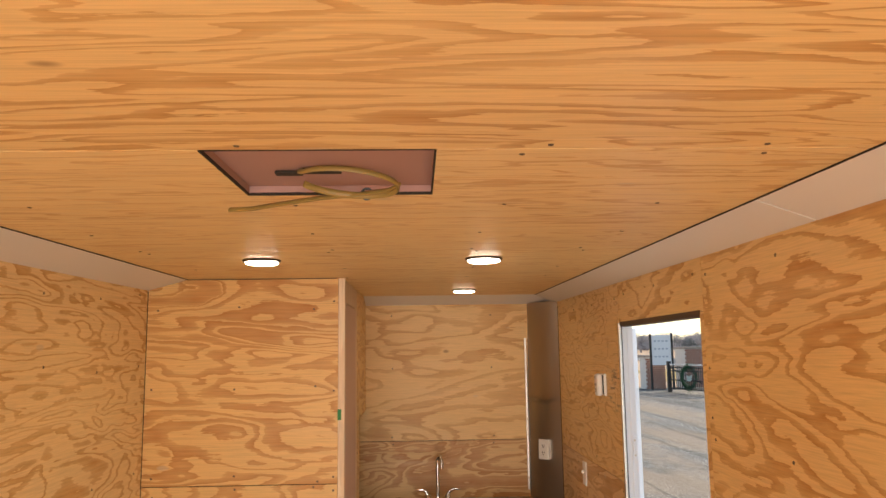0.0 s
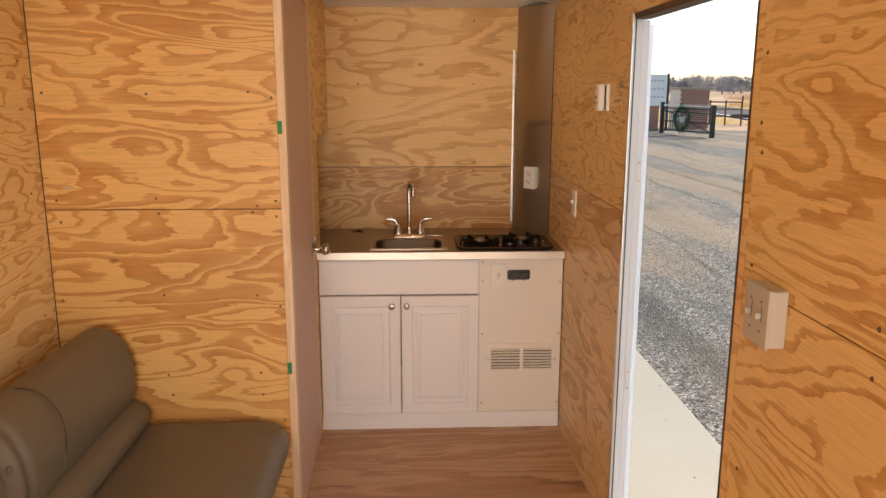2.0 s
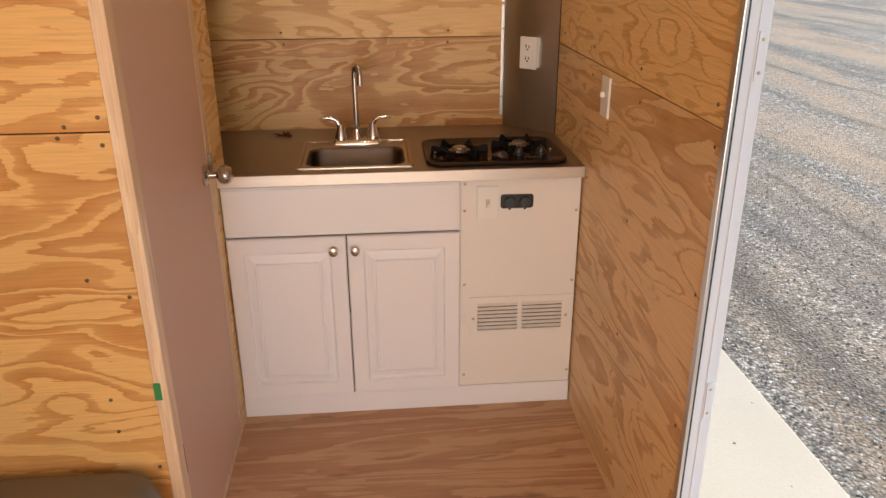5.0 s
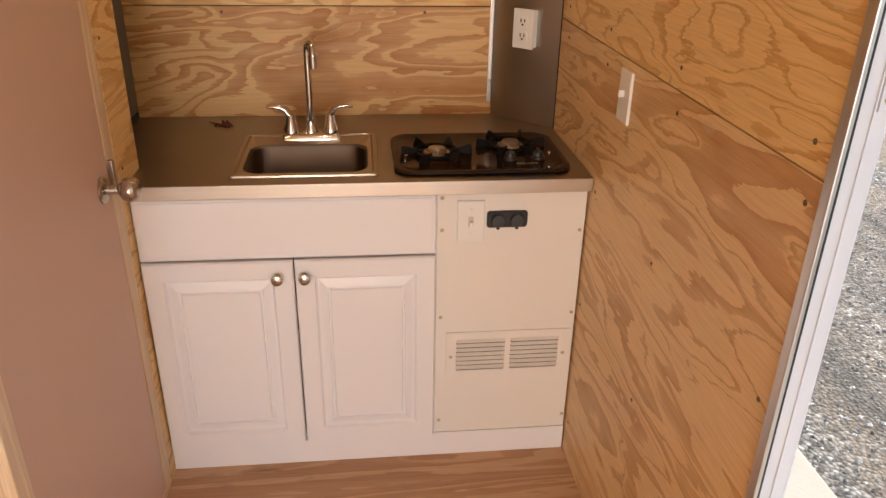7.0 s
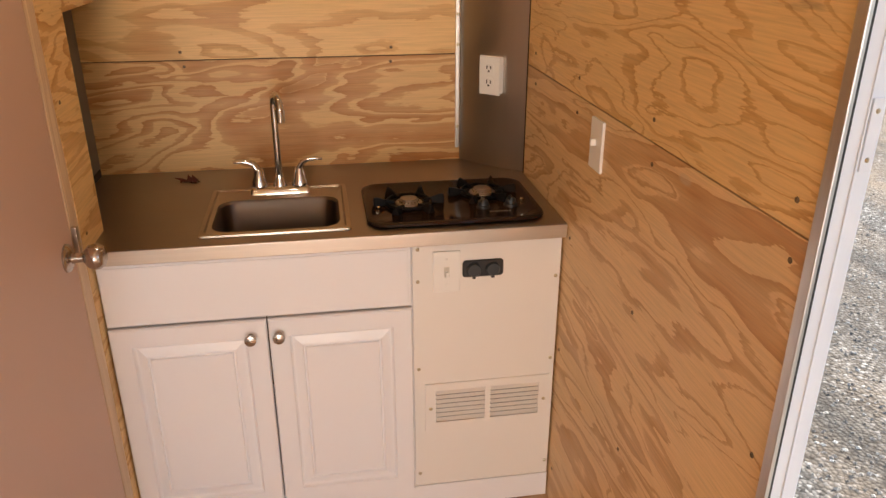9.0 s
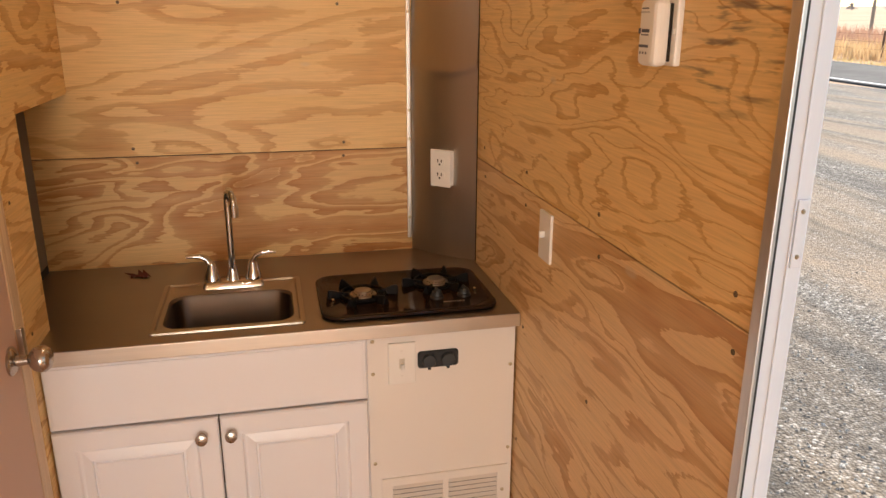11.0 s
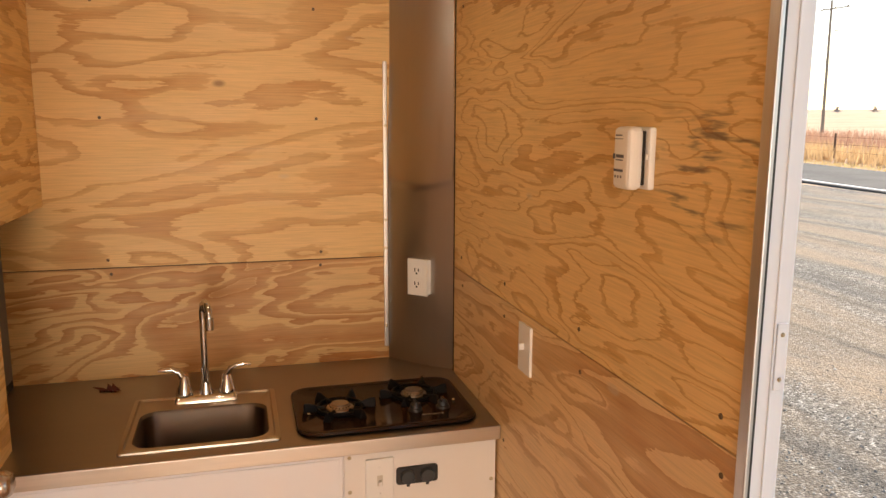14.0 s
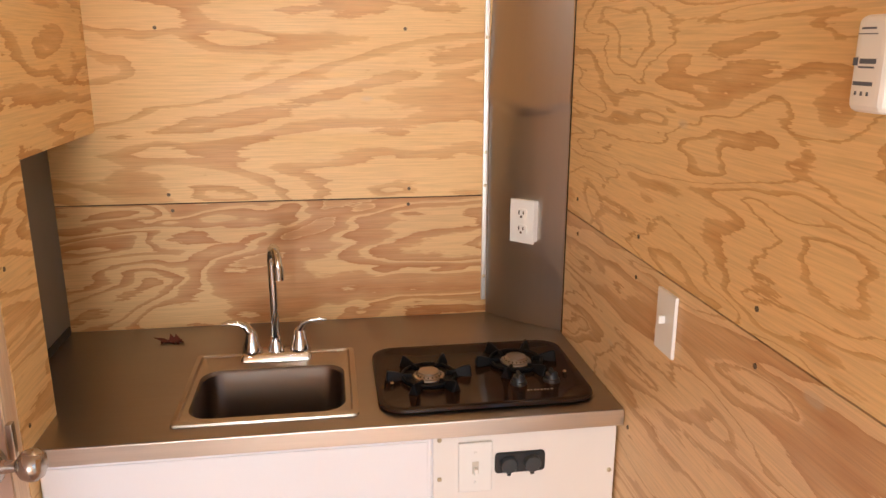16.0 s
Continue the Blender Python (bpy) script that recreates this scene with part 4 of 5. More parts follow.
screw_heads(wall_right, (-1, 0, 0), [(XR - 0.0003, near(y), z) for y in (2.19, 1.75, 1.30, 0.9) for z in (0.12, 0.48, 0.80, 1.180, 1.262, 1.50, 1.97)] + [(XR - 0.0003, y, 1.98) for y in (2.30, 2.68, 3.08)] + [(XR - 0.0003, 2.205, z) for z in (1.56, 1.70)])
screw_heads(wall_left, (1, 0, 0), [(XL + 0.0003, near(y), near(z, 0.03)) for y in (3.22, 2.82, 2.42, 2.0) for z in (0.86, 1.30, 1.72, 1.98)])
cs = []
for y in (0.62, 1.125, 1.18, 1.60, 2.00, 2.34, 2.40, 2.9, 3.3):
    for x in (-0.80, -0.26, 0.20, 0.55):
        if not (x < 0 and x > -0.35 and 1.14 < y < 1.5):
            cs.append((near(x, 0.03), y, ZC + rise(y) - 0.0003))
screw_heads(ceiling, (0, 0, -1), cs)
screw_heads(side, (1, 0, 0), [(-0.3067, 4.105, 0.935), (-0.3067, 4.10, 1.24), (-0.3067, 4.12, 1.7)])

# ---- ceiling: roof vent hole, cable and lamps ----
hatch = tagged(part("hatch_backing", raised(box(-0.42, 0.16, 1.06, 1.60, ZC + 0.018, ZC + 0.040)), FOAM), "pink insulation board above the square vent cut-out", "insulation", kind="structure")
# dark strips paint the shadow gap round the saw-cut hole
for x0, x1, y0, y1 in ((-0.3125, -0.3095, 1.153, 1.4935), (0.0435, 0.0465, 1.153, 1.4935), (-0.3094, 0.0434, 1.4900, 1.4935), (-0.3094, 0.0434, 1.1528, 1.1545)):
    part("cut_edge", raised(box(x0, x1, y0, y1, ZC - 0.0005, ZC + 0.0050)), DARK, hatch, "dark strip for the shade at the saw-cut edge")
    part("board_edge", raised(box(x0, x1, y0, y1, ZC + 0.0052, ZC + 0.0178)), FOAM, hatch)
zc = ZC + rise(1.3) - 0.022
loop = []
for k in range(30):
    a = -2.6 + k / 29 * 5.3
    loop.append((-0.105 + 0.088 * math.cos(a), 1.345 + 0.048 * math.sin(a), zc + 0.030 - 0.030 * (0.5 + 0.5 * math.sin(a * 1.0 + 0.6))))
tail = [(-0.345, 1.484, zc - 0.006), (-0.30, 1.470, zc - 0.007), (-0.24, 1.440, zc - 0.004), (-0.16, 1.405, zc + 0.000), (-0.08, 1.390, zc + 0.004)]
cable = thing("electric_cable", (-0.12, 1.34, zc), "coiled yellow electric cable hanging in the vent hole", "cable")
part("loop", sweep([(-0.190, 1.345, zc + 0.036)] + loop, 0.0065, 8, flat=0.55), CABLE, cable, smooth=True)
part("tail", sweep(tail + [(-0.035, 1.372, zc + 0.006), (-0.015, 1.345, zc + 0.010)], 0.0065, 8, flat=0.55), CABLE, cable, smooth=True)
part("tape", box(-0.235, -0.188, 1.352, 1.374, zc + 0.034, zc + 0.0385), DARK, cable, "black tape")
part("tape", box(-0.185, -0.118, 1.336, 1.362, zc + 0.034, zc + 0.0395), DARK, cable)
part("tie", sweep([(-0.075 + 0.010 * math.cos(a), 1.392, zc + 0.004 + 0.010 * math.sin(a)) for a in (2 * math.pi * k / 10 for k in range(11))], 0.0025, 6), BLACK, cable)


def puck_lamp(x, y):
    z = ZC + rise(y)
    ob = thing("ceiling_lamp", (x, y, z), "small round surface lamp, lit warm white", "lamp", "ceiling lamps")
    part("rim", lathe([(0.064, 0.0), (0.064, -0.005), (0.060, -0.008), (0.057, -0.008), (0.055, -0.004)], (x, y, z - 0.0005), (0, 0, 1), 32), plain("dark_bronze_rim", (0.06, 0.045, 0.03), 0.4, 0.5), ob, smooth=True)
    part("lens", lathe([(0.0545, 0.0), (0.0545, -0.008), (0.048, -0.011), (0.02, -0.012)], (x, y, z - 0.004), (0, 0, 1), 32), LAMP, ob, "glowing white lens", smooth=True)


for x, y in ((-0.512, 2.60), (0.243, 2.60), (0.266, 4.10)):
    puck_lamp(x, y)

# ---- sofa ----
SOFA = thing("sofa", (-0.75, 2.2, 0.0), "taupe vinyl sofa with rounded backrest and bolster", "sofa")
Y0, Y1 = 0.95, 3.285


def soft(profile, y0, y1, creases=(), bulge=0.012, n=48, round_end=0.035):
    """A cushion: a profile in x and z drawn along y, rounded at its ends and pinched at creases."""
    pts = []
    c = [Vector(p) for p in profile]
    for i in range(len(c)):      # round the outline
        a, b, d, e = c[i - 1], c[i], c[(i + 1) % len(c)], c[(i + 2) % len(c)]
        for k in range(4):
            t = k / 4
            pts.append(0.5 * ((2 * b) + (d - a) * t + (2 * a - 5 * b + 4 * d - e) * t * t + (3 * b - a - 3 * d + e) * t ** 3))
    mid = sum(pts, Vector((0, 0))) / len(pts)
    rings = []
    for i in range(n + 1):
        u = i / n
        y = y0 + (y1 - y0) * u
        end = min(y - y0, y1 - y)
        s = 1.0 if end >= round_end else 1.0 - 0.16 * (1 - end / round_end) ** 2
        for yc, depth, width in creases:
            s -= depth * math.exp(-((y - yc) / width) ** 2)
        rings.append([Vector((mid.x + (p.x - mid.x) * s, y, mid.y + (p.y - mid.y) * s)) for p in pts])
    return loft(rings)


part("base", box(-1.10, -0.42, Y0 + 0.05, Y1 - 0.05, 0.0, 0.29, 0.006), plain("dark_sofa_base", (0.05, 0.042, 0.035), 0.8), SOFA, "dark base")
seat = part("seat", soft([(-0.90, 0.30), (-0.45, 0.295), (-0.345, 0.305), (-0.322, 0.355), (-0.335, 0.410), (-0.385, 0.437), (-0.60, 0.440), (-0.90, 0.425)], Y0, Y1), VINYL, SOFA, smooth=True)
bol = part("bolster", soft([(-0.96, 0.40), (-0.86, 0.415), (-0.822, 0.445), (-0.822, 0.485), (-0.855, 0.520), (-0.93, 0.535)], Y0, Y1 - 0.004), VINYL, SOFA, smooth=True)
back = part("backrest", soft([(-1.07, 0.50), (-0.93, 0.510), (-0.872, 0.545), (-0.862, 0.64), (-0.885, 0.735), (-0.935, 0.795), (-1.00, 0.805), (-1.06, 0.76), (-1.09, 0.64)], Y0, Y1 - 0.002,
                             creases=((2.70, 0.018, 0.006), (2.50, 0.10, 0.018), (2.42, 0.20, 0.030), (2.34, 0.09, 0.015)), n=330), VINYL, SOFA, smooth=True)

for y in (2.70,):
    ring = [Vector((-0.966 + math.cos(a) * 0.108, y + 0.004 * math.sin(3 * a), 0.655 + math.sin(a) * 0.152)) for a in (2 * math.pi * k / 40 for k in range(41))]
    part("piping", sweep(ring, 0.0022, 6), THREAD, back, "dark stitched seam")
for y, z in ((2.445, 0.69), (2.40, 0.65)):
    part("tuft_button", lathe([(0.012, 0.0), (0.011, 0.006), (0.004, 0.010)], (-0.885, y, z), (1, 0, 0.2), 14), VINYL, back, smooth=True)

# ---- bits of green tape ----
for x, y, z in ((-0.322, YP - 0.0035, 0.625), (-0.322, YP - 0.0035, 1.50)):
    tagged(part("tape_scrap", box(x - 0.006, x + 0.010, y, y + 0.0012, z - 0.022, z + 0.022), TAPE), "torn scrap of green masking tape on plywood", "tape")
tagged(part("tape_scrap", box(XR - 0.0015, XR - 0.0003, 3.155, 3.168, 0.36, 0.40), TAPE), "torn scrap of green masking tape by the doorway", "tape")

# ---- outside ----
GZ = -0.45


def swell(x, y):
    """The land climbs gently away from the trailer."""
    return 0.009 * max(0.0, x - 4.0) + 0.0085 * max(0.0, math.hypot(x, y) - 35.0)


def laid(bm):
    for p in bm.verts:
        p.co.z += swell(p.co.x, p.co.y)
    return bm


def sheet(xs, ys, z0, z1, slant=0.0):
    bm = grid_slab(xs, ys, [], z0, z1, 2)
    for p in bm.verts:
        p.co.x += slant * (p.co.y - 22.0)
    return laid(bm)


FAR = (45, 60, 90, 140, 220, 400, 800, 1500)
SPREAD = [-k for k in reversed(FAR)] + [-30, -15, 0, 4, 10, 18, 26, 35] + list(FAR)
tagged(part("ground", sheet(SPREAD, SPREAD, GZ - 0.30, GZ - 0.012), FIELD), "dry tan winter field to the horizon", "ground", kind="structure")
tagged(part("gravel_yard", sheet([-20, 0, 4, 8, 12, 17.6], [-22, 0, 12, 22, 28, 33], GZ - 0.2, GZ + 0.004), GRAVEL), "grey gravel yard with wheel tracks", "gravel", kind="structure")
lane = bmesh.new()
loft([[Vector((6.0, 30.0, z)), Vector((17.6, 25.0, z)), Vector((19.2, 36.0, z)), Vector((11.0, 42.5, z))] for z in (GZ - 0.2, GZ + 0.002)], bm=lane)
laid(lane)
tagged(part("gravel_lane", lane, GRAVEL), "gravel drive to the gate", "gravel", kind="structure")
tagged(part("pavement", box(0.2, 1.955, -6, 14, GZ - 0.2, GZ + 0.02, 0.01), CONCRETE), "pale concrete walk with scattered grit", "pavement", kind="structure")
# the road, slightly askew
ALONG = [-60, -30, 0, 15, 25, 35, 50, 75, 110, 160]
tagged(part("road", sheet([18.0, 23.5], ALONG, GZ - 0.2, GZ + 0.05, 0.14), ASPHALT), "dark asphalt road with white edge line", "road", kind="structure")
tagged(part("road_line", sheet([18.25, 18.42], ALONG, GZ + 0.0505, GZ + 0.057, 0.14), PAINTLINE), "white painted edge line", "road marking", kind="structure")

# loose stones near the doorway
stones = bmesh.new()
rs = random.Random(21)
for k in range(9000):
    x, y = 1.97 + abs(rs.gauss(0, 1.3)), rs.uniform(2.6, 11.5)
    if k < 160:
        x = rs.uniform(1.0, 1.95)
    r = rs.uniform(0.005, 0.013) if k >= 160 else rs.uniform(0.004, 0.008)
    z0 = GZ + (0.02 if x < 1.955 else 0.004) + swell(x, y)
    a = rs.uniform(0, 6.28)
    e = [Vector((math.cos(a + q) * r * rs.uniform(0.7, 1.3), math.sin(a + q) * r * rs.uniform(0.7, 1.3), r * 0.15)) for q in (0, 1.57, 3.14, 4.71)]
    vs = [stones.verts.new(Vector((x, y, z0)) + p) for p in e]
    t = stones.verts.new((x + rs.uniform(-0.3, 0.3) * r, y, z0 + r * rs.uniform(0.5, 0.9)))
    for i in range(4):
        stones.faces.new((vs[i], vs[(i + 1) % 4], t))
sm = Nodes("loose_stone", 0.9)
sr = sm.t.nodes.new("ShaderNodeNewGeometry").outputs["Random Per Island"]
sm = sm.set(colour=sm.ramp(sr, (0.0, (0.10, 0.09, 0.08)), (0.45, (0.30, 0.27, 0.23)), (0.8, (0.44, 0.40, 0.34)), (1.0, (0.68, 0.64, 0.57))))
tagged(part("loose_gravel", stones, sm), "loose grey and pale gravel stones", "gravel", kind="stuff")

# gate with wreath
def along(px, py, d, eye=(0.119, 0.503)):
    x, y = eye[0] + px * d, eye[1] + py * d
    return Vector((x, y, GZ + swell(x, y)))


GL, GR = along(0.3157, 0.9487, 38.5), along(0.372, 0.928, 35.3)
GATE = thing("metal_gate", GL, "black steel drive gate with pickets, standing open", "gate")
for p, h in ((GL, 1.5), (GR, 1.42)):
    part("post", box(p.x - 0.09, p.x + 0.09, p.y - 0.09, p.y + 0.09, p.z - 0.03, p.z + h, 0.01), BLACK_PAINT, GATE)
dirg = (GR - GL)
for z in (0.22, 0.62, 1.05, 1.22):
    part("rail", rod(GL + Vector((0, 0, z)), GR + Vector((0, 0, z)), 0.03, seg=8), BLACK_PAINT, GATE)
part("brace", rod(GL + Vector((0, 0, 1.2)), GR + Vector((0, 0, 0.2)), 0.025, seg=8), BLACK_PAINT, GATE)
for k in range(1, 26):
    p = GL.lerp(GR, k / 26)
    q = part("picket", rod(p + Vector((0, 0, 0.15)), p + Vector((0, 0, 1.30)), 0.016, seg=6), BLACK_PAINT, GATE)
    part("finial", lathe([(0.02, 0.0), (0.042, 0.04), (0.005, 0.11)], p + Vector((0, 0, 1.30)), (0, 0, 1), 6), plain("pale_finial", (0.6, 0.58, 0.55), 0.6) if k == 1 else bpy.data.materials["pale_finial"], q)
wc = GL.lerp(GR, 0.42) + Vector((-0.05, -0.12, 0.78))
wr = bmesh.new()
rw = random.Random(5)
for k in range(900):
    a = rw.uniform(0, 6.283)
    rad = 0.43 + rw.gauss(0, 0.07)
    c = wc + Vector((rad * math.cos(a) * 0.78, rw.gauss(0, 0.05), rad * math.sin(a) * 1.15))
    d = Vector((rw.gauss(0, 1), rw.gauss(0, 0.6), rw.gauss(0, 1))).normalized() * 0.10
    n = d.orthogonal().normalized() * 0.022
    wr.faces.new([wr.verts.new(p) for p in (c - n, c + n, c + d)])
WR = thing("wreath", wc, "dark green needle wreath hung on the gate", "wreath")
part("needles", wr, WREATH, WR)
part("ring", sweep([wc + Vector((0.34 * math.cos(a), 0.02, 0.49 * math.sin(a))) for a in (2 * math.pi * k / 24 for k in range(25))], 0.05, 8), WREATH, WR)
part("bow", loft([[wc + Vector((x, -0.06, z)) for x, z in ((-0.10, -0.18), (0.10, -0.18), (0.13, 0.12), (0.0, 0.02), (-0.13, 0.12))], [wc + Vector((x, -0.02, z)) for x, z in ((-0.10, -0.18), (0.10, -0.18), (0.13, 0.12), (0.0, 0.02), (-0.13, 0.12))]]), plain("pale_bow", (0.55, 0.62, 0.55), 0.6), WR)


def brick_pillar(c, w, h, label):
    ob = thing("brick_pillar", c, label, "pillar", "gate pillars")
    part("core", box(c.x - w / 2 + 0.01, c.x + w / 2 - 0.01, c.y - w / 2 + 0.01, c.y + w / 2 - 0.01, c.z - 0.02, c.z + h), MORTAR, ob)
    part("cap", box(c.x - w / 2 - 0.08, c.x + w / 2 + 0.08, c.y - w / 2 - 0.08, c.y + w / 2 + 0.08, c.z + h, c.z + h + 0.12, 0.02), CAPSTONE, ob)
    rows = int(h / 0.105)
    cols = max(4, int(round(w / 0.32)))
    bw = w / cols
    rest = part("brick", box(-bw / 2 + 0.012, bw / 2 - 0.012, -0.03, 0.012, -0.043, 0.043), BRICK, ob, at=Matrix.Translation((c.x - w / 2 + bw / 2, c.y - w / 2 + 0.01, c.z + 0.06)))
    for r in range(rows):
        for i in range(cols):
            x = c.x - w / 2 + bw / 2 + i * bw
            if r or i:
                sh = 0.25 * bw if r % 2 else -0.0
                again(rest, ob, Matrix.Translation((min(x + sh, c.x + w / 2 - bw / 2), c.y - w / 2 + 0.01, c.z + 0.06 + r * 0.105)))
    return ob


brick_pillar(along(0.3450, 0.9386, 43.0), 1.55, 2.02, "broad red brick gate pillar with a stone cap")
brick_pillar(along(0.2965, 0.9550, 41.5), 1.05, 1.65, "low red brick gate pillar with a stone cap")

SG = along(0.3080, 0.9514, 40.5)
SIGN = thing("notice_board", SG, "white notice board between dark posts", "sign")
part("board", box(SG.x - 0.50, SG.x + 0.50, SG.y - 0.03, SG.y + 0.03, SG.z + 1.25, SG.z + 2.80, 0.01), plain("white_board", (0.80, 0.80, 0.80), 0.5), SIGN)
for s in (-1, 1):
    part("post", box(SG.x + s * 0.56 - 0.05, SG.x + s * 0.56 + 0.05, SG.y - 0.05, SG.y + 0.05, SG.z - 0.02, SG.z + 2.86, 0.01), BLACK_PAINT, SIGN)
for r in range(3):
    for c in range(4):
        part("print_bar", box(SG.x - 0.38 + c * 0.20, SG.x - 0.26 + c * 0.20, SG.y - 0.036, SG.y - 0.031, SG.z + 2.45 - r * 0.40, SG.z + 2.53 - r * 0.40), plain("faded_print", (0.45, 0.47, 0.52), 0.6) if r + c == 0 else bpy.data.materials["faded_print"], SIGN)


def fence_post(p, h, r, mat, label):
    return tagged(part("fence_post", rod(p + Vector((0, 0, -0.05)), p + Vector((0, 0, h)), r, r * 0.92, 8), mat), label, "post", "fence posts")


# pipe fence and timber brace beyond the gate
P1, P2 = along(0.352, 0.936, 47.0), along(0.402, 0.9155, 45.5)
PF = thing("pipe_fence", P1, "rusty pipe rail fence behind the gate", "fence")
for k in range(4):
    p = P1.lerp(P2, k / 3)
    part("post", rod(p, p + Vector((0, 0, 1.65 if k in (0, 3) else 1.4)), 0.05, seg=8), RUST, PF)
for z in (0.5, 0.9, 1.3):
    part("rail", rod(P1 + Vector((0, 0, z)), P2 + Vector((0, 0, z)), 0.035, seg=8), RUST, PF)
HB = along(0.4165, 0.909, 48.0)
HB2 = along(0.437, 0.8995, 48.0)
BR = thing("timber_brace", HB, "weathered timber fence brace of two posts", "fence")
for p in (HB, HB2):
    part("post", rod(p, p + Vector((0, 0, 2.5)), 0.15, 0.13, 10), TIMBER, BR)
part("rail", rod(HB + Vector((0, 0, 1.55)), HB2 + Vector((0, 0, 1.55)), 0.07, seg=8), TIMBER, BR)
part("brace", rod(HB + Vector((0, 0, 1.45)), HB2 + Vector((0, 0, 0.15)), 0.06, seg=8), plain("pale_timber", (0.5, 0.45, 0.38), 0.9), BR)
L1, L2 = along(0.392, 0.920, 56.0), along(0.462, 0.887, 52.0)
tagged(part("fallen_log", sweep([L1.lerp(L2, k / 8) + Vector((0, 0.15 * math.sin(k * 2.1), 0.12)) for k in range(9)], [0.10, 0.16, 0.17, 0.16, 0.22, 0.24, 0.22, 0.2, 0.1], 8), plain("dark_log", (0.06, 0.045, 0.035), 0.9)), "dark fallen timber lying in dry grass", "log")

# verge fence along the road, with tall grass and weeds
for k in range(16):
    y = 6 + k * 4.6
    x = 27.2 + 0.14 * (y - 22)
    fence_post(Vector((x, y, GZ - 0.012 + swell(x, y))), 1.25 + 0.15 * (k % 3), 0.05, RUST, "thin rusty fence post in dry grass")
WIRE = thing("wire_fence", (27.2, 30, GZ), "thin wire strands along the road fence", "fence")
for z in (0.35, 0.7, 1.05):
    ends = [(27.2 + 0.14 * (y - 22), y) for y in (6, 25, 45, 60, 75)]
    part("strand", sweep([(x, y, GZ + z + swell(x, y)) for x, y in ends], 0.008, 5), RUST, WIRE)


def grass(name, n, xr, yr, hr, mat, label, seed):
    bm, r = bmesh.new(), random.Random(seed)
    for _ in range(n):
        y = r.uniform(*yr)
        x = r.uniform(*xr) + 0.14 * (y - 22)
        h, a = r.uniform(*hr) * r.uniform(0.6, 1.0), r.uniform(0, 3.14)
        w = Vector((math.cos(a), math.sin(a), 0)) * r.uniform(0.015, 0.045)
        lean = Vector((r.gauss(0, 0.16), r.gauss(0, 0.16), 1)) * h
        p = Vector((x, y, GZ - 0.012 + swell(x, y)))
        bm.faces.new([bm.verts.new(q) for q in (p - w, p + w, p + lean + w * 0.3)])
    return tagged(part(name, bm, mat), label, "grass", kind="stuff")


grass("dry_grass", 14000, (25.2, 31), (8, 80), (0.3, 1.0), STRAW, "tall dry straw-coloured roadside grass", 3)
grass("verge_grass", 5000, (23.8, 25.2), (8, 80), (0.04, 0.15), leafy("pale_straw", (0.58, 0.43, 0.20), (0.66, 0.50, 0.25)), "short pale verge grass", 8)
grass("weeds", 14000, (33, 46), (8, 110), (0.5, 1.2), WEED, "rust-brown dry weeds beyond the fence", 5)
grass("yard_grass", 6000, (12.0, 17.0), (44, 64), (0.05, 0.25), leafy("pale_yard_straw", (0.58, 0.44, 0.22), (0.66, 0.52, 0.28)), "short dry grass beyond the gate", 12)

# power pole
PP = Vector((0.26 + 0.6642 * 88, 2.36 + 0.7476 * 88, GZ - 0.012))
PP.z += swell(PP.x, PP.y)
POLE = thing("power_pole", PP, "tall wooden power pole with a crossarm", "pole")
part("shaft", rod(PP, PP + Vector((-0.1, 0.1, 13.2)), 0.17, 0.11, 10), TIMBER, POLE)
part("crossarm", rod(PP + Vector((-1.0, 0.6, 12.2)), PP + Vector((1.6, -0.6, 12.6)), 0.07, seg=6), TIMBER, POLE)
part("lower_arm", rod(PP + Vector((0.25, 0, 10.2)), PP + Vector((1.0, -0.3, 10.3)), 0.05, seg=6), TIMBER, POLE)
for k in (-0.9, 0.2, 1.5):
    part("insulator", lathe([(0.05, 0), (0.08, 0.1), (0.03, 0.25)], PP + Vector((k, -0.23 * k, 12.35 + 0.15 * k)), (0, 0, 1), 8), CAPSTONE, POLE)


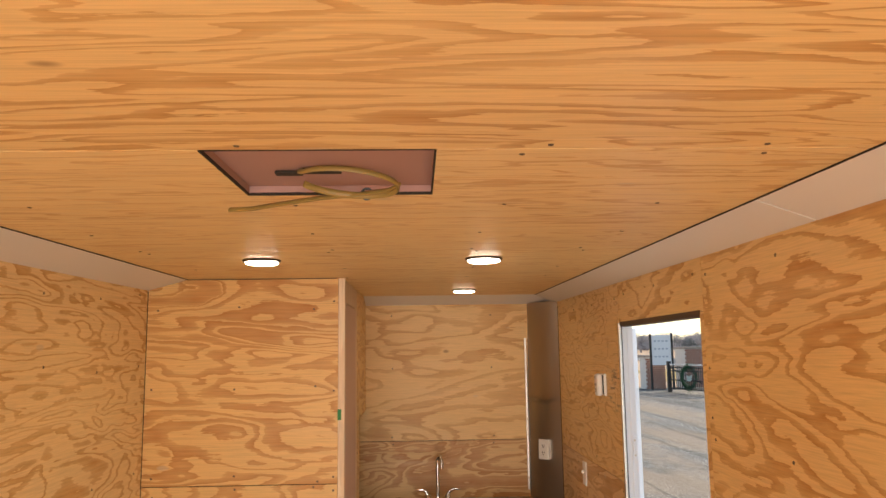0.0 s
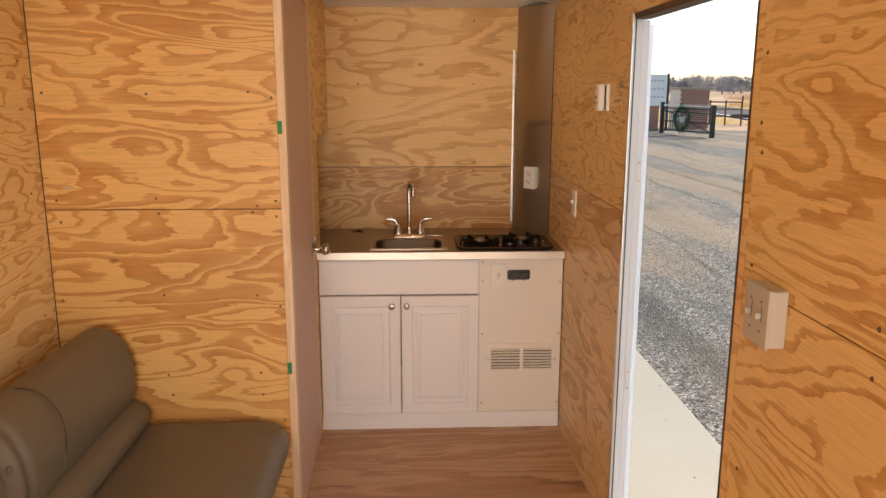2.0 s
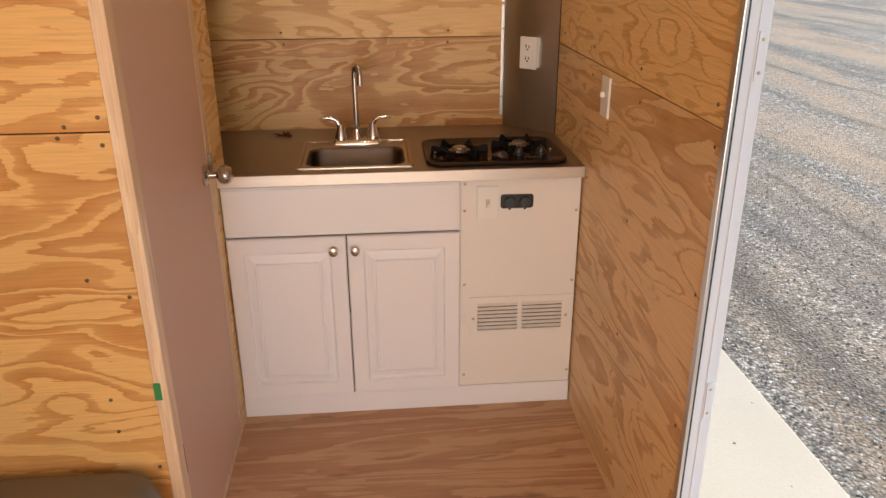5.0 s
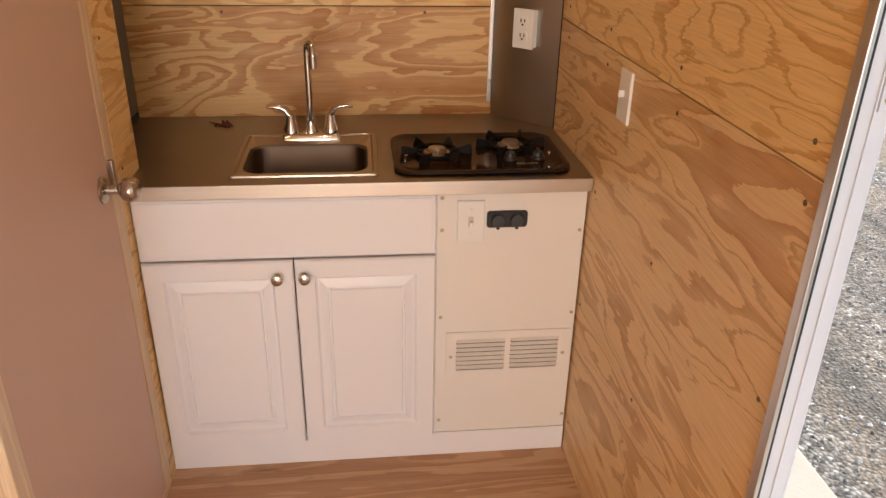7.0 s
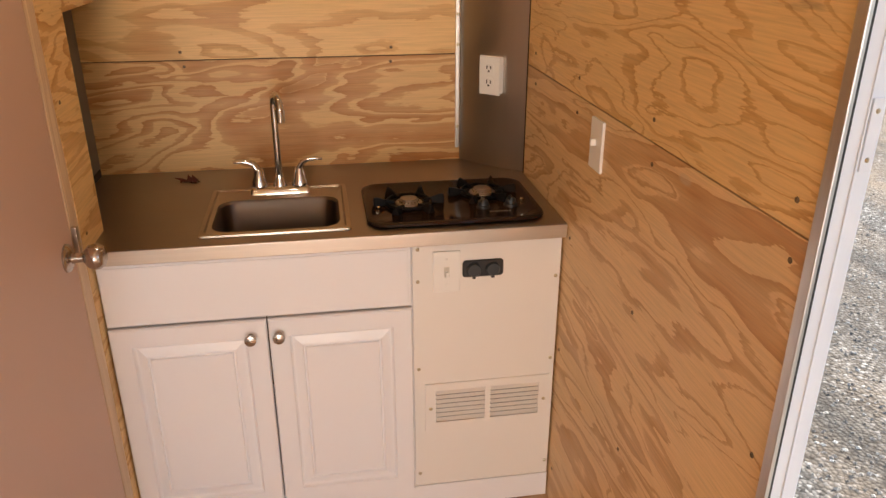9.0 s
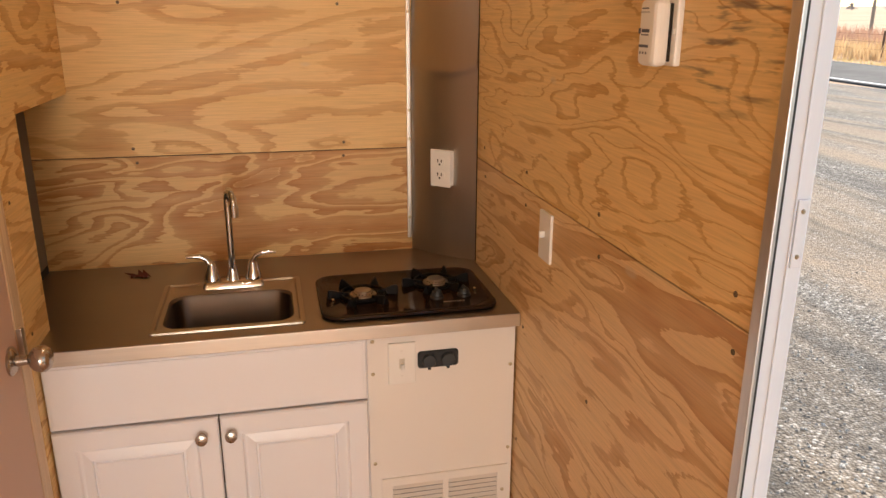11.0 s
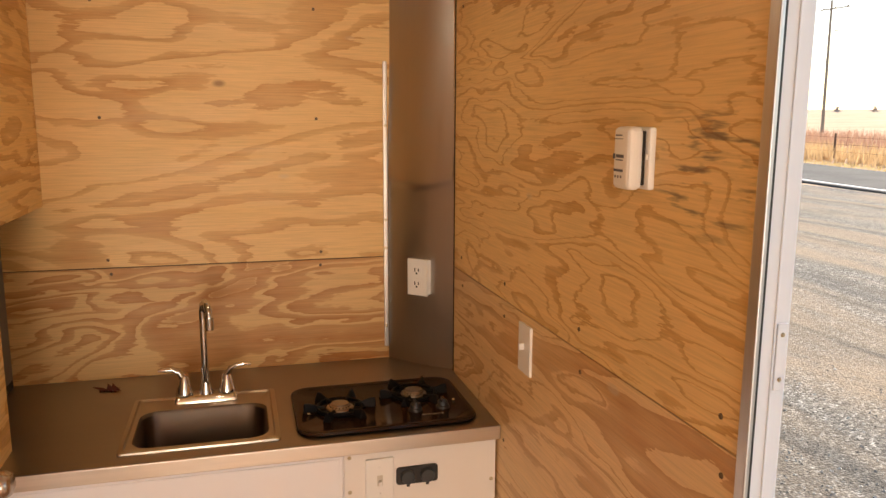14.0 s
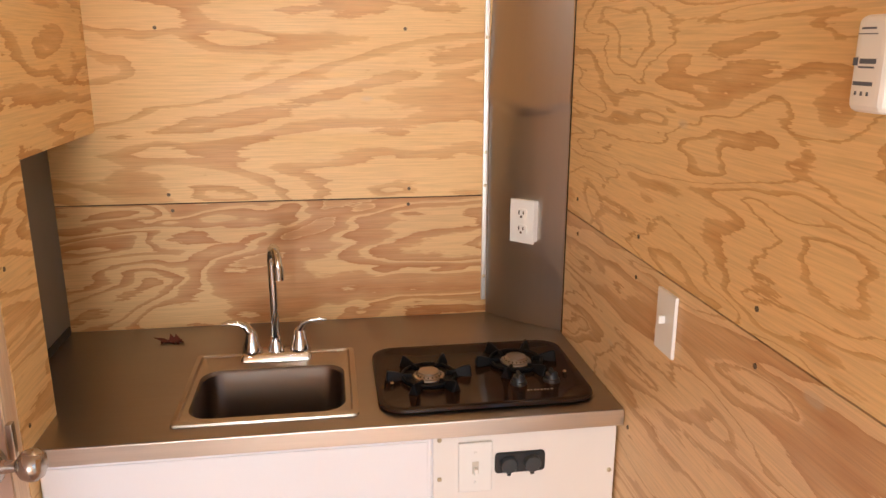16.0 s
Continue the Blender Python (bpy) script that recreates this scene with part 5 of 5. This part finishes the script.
def far_tree(seed, h, w, mat):
    """A winter tree: trunk, limbs and a ragged crown of many thin twigs."""
    r = random.Random(seed)
    ob = new("tree")
    keep(ob, None, Matrix.Identity(4))
    part("trunk", sweep([(0, 0, 0), (0.1, 0, h * 0.3), (0.0, 0.1, h * 0.62)], [0.22, 0.16, 0.07], 7), TWIG, ob)
    bm = bmesh.new()
    for _ in range(26):
        a, e = r.uniform(0, 6.28), r.uniform(0.05, 1.4)
        tip = Vector((math.cos(a) * w * 0.5 * math.cos(e), math.sin(a) * w * 0.5 * math.cos(e), h * (0.12 + 0.82 * math.sin(e)))) * r.uniform(0.75, 1.02)
        base = Vector((0, 0, h * r.uniform(0.05, 0.45)))
        sweep([base, base.lerp(tip, 0.5) + Vector((0, 0, 0.2)), tip], [0.07, 0.04, 0.015], 4, bm)
        for _ in range(46):
            c = base.lerp(tip, r.uniform(0.35, 1.05)) + Vector((r.gauss(0, 0.3), r.gauss(0, 0.3), r.gauss(0, 0.25))) * w * 0.16
            d = Vector((r.gauss(0, 1), r.gauss(0, 1), abs(r.gauss(0.4, 0.8)))).normalized() * r.uniform(0.25, 0.6)
            n = d.orthogonal().normalized() * 0.06
            bm.faces.new([bm.verts.new(q) for q in (c - n, c + n, c + d)])
    part("crown", bm, mat, ob)
    return ob


rt = random.Random(31)
kinds = [tagged(far_tree(1, 4.2, 5.5, TWIG), "bare grey winter tree on the field edge", "tree", "far trees"),
         tagged(far_tree(2, 5.2, 5.2, TWIG), "bare grey winter tree on the field edge", "tree", "far trees"),
         tagged(far_tree(3, 3.8, 5.2, EVERGREEN), "dark evergreen tree on the field edge", "tree", "far trees")]
spots = []
for k in range(72):
    a = radians(12 + k * 0.30 + rt.uniform(-0.15, 0.15))
    d = rt.uniform(150, 235)
    spots.append((d * math.sin(a), d * math.cos(a)))
for k in range(7):
    a = radians(36 + k * 2.1)
    d = rt.uniform(420, 520)
    spots.append((d * math.sin(a), d * math.cos(a)))
for i, (x, y) in enumerate(spots):
    m = Matrix.LocRotScale((x, y, GZ - 0.05 + swell(x, y)), Euler((0, 0, rt.uniform(0, 6.28))), None)
    if i < 3:
        kinds[i].matrix_basis = m
    else:
        copy_thing(kinds[rt.randrange(3)], m)
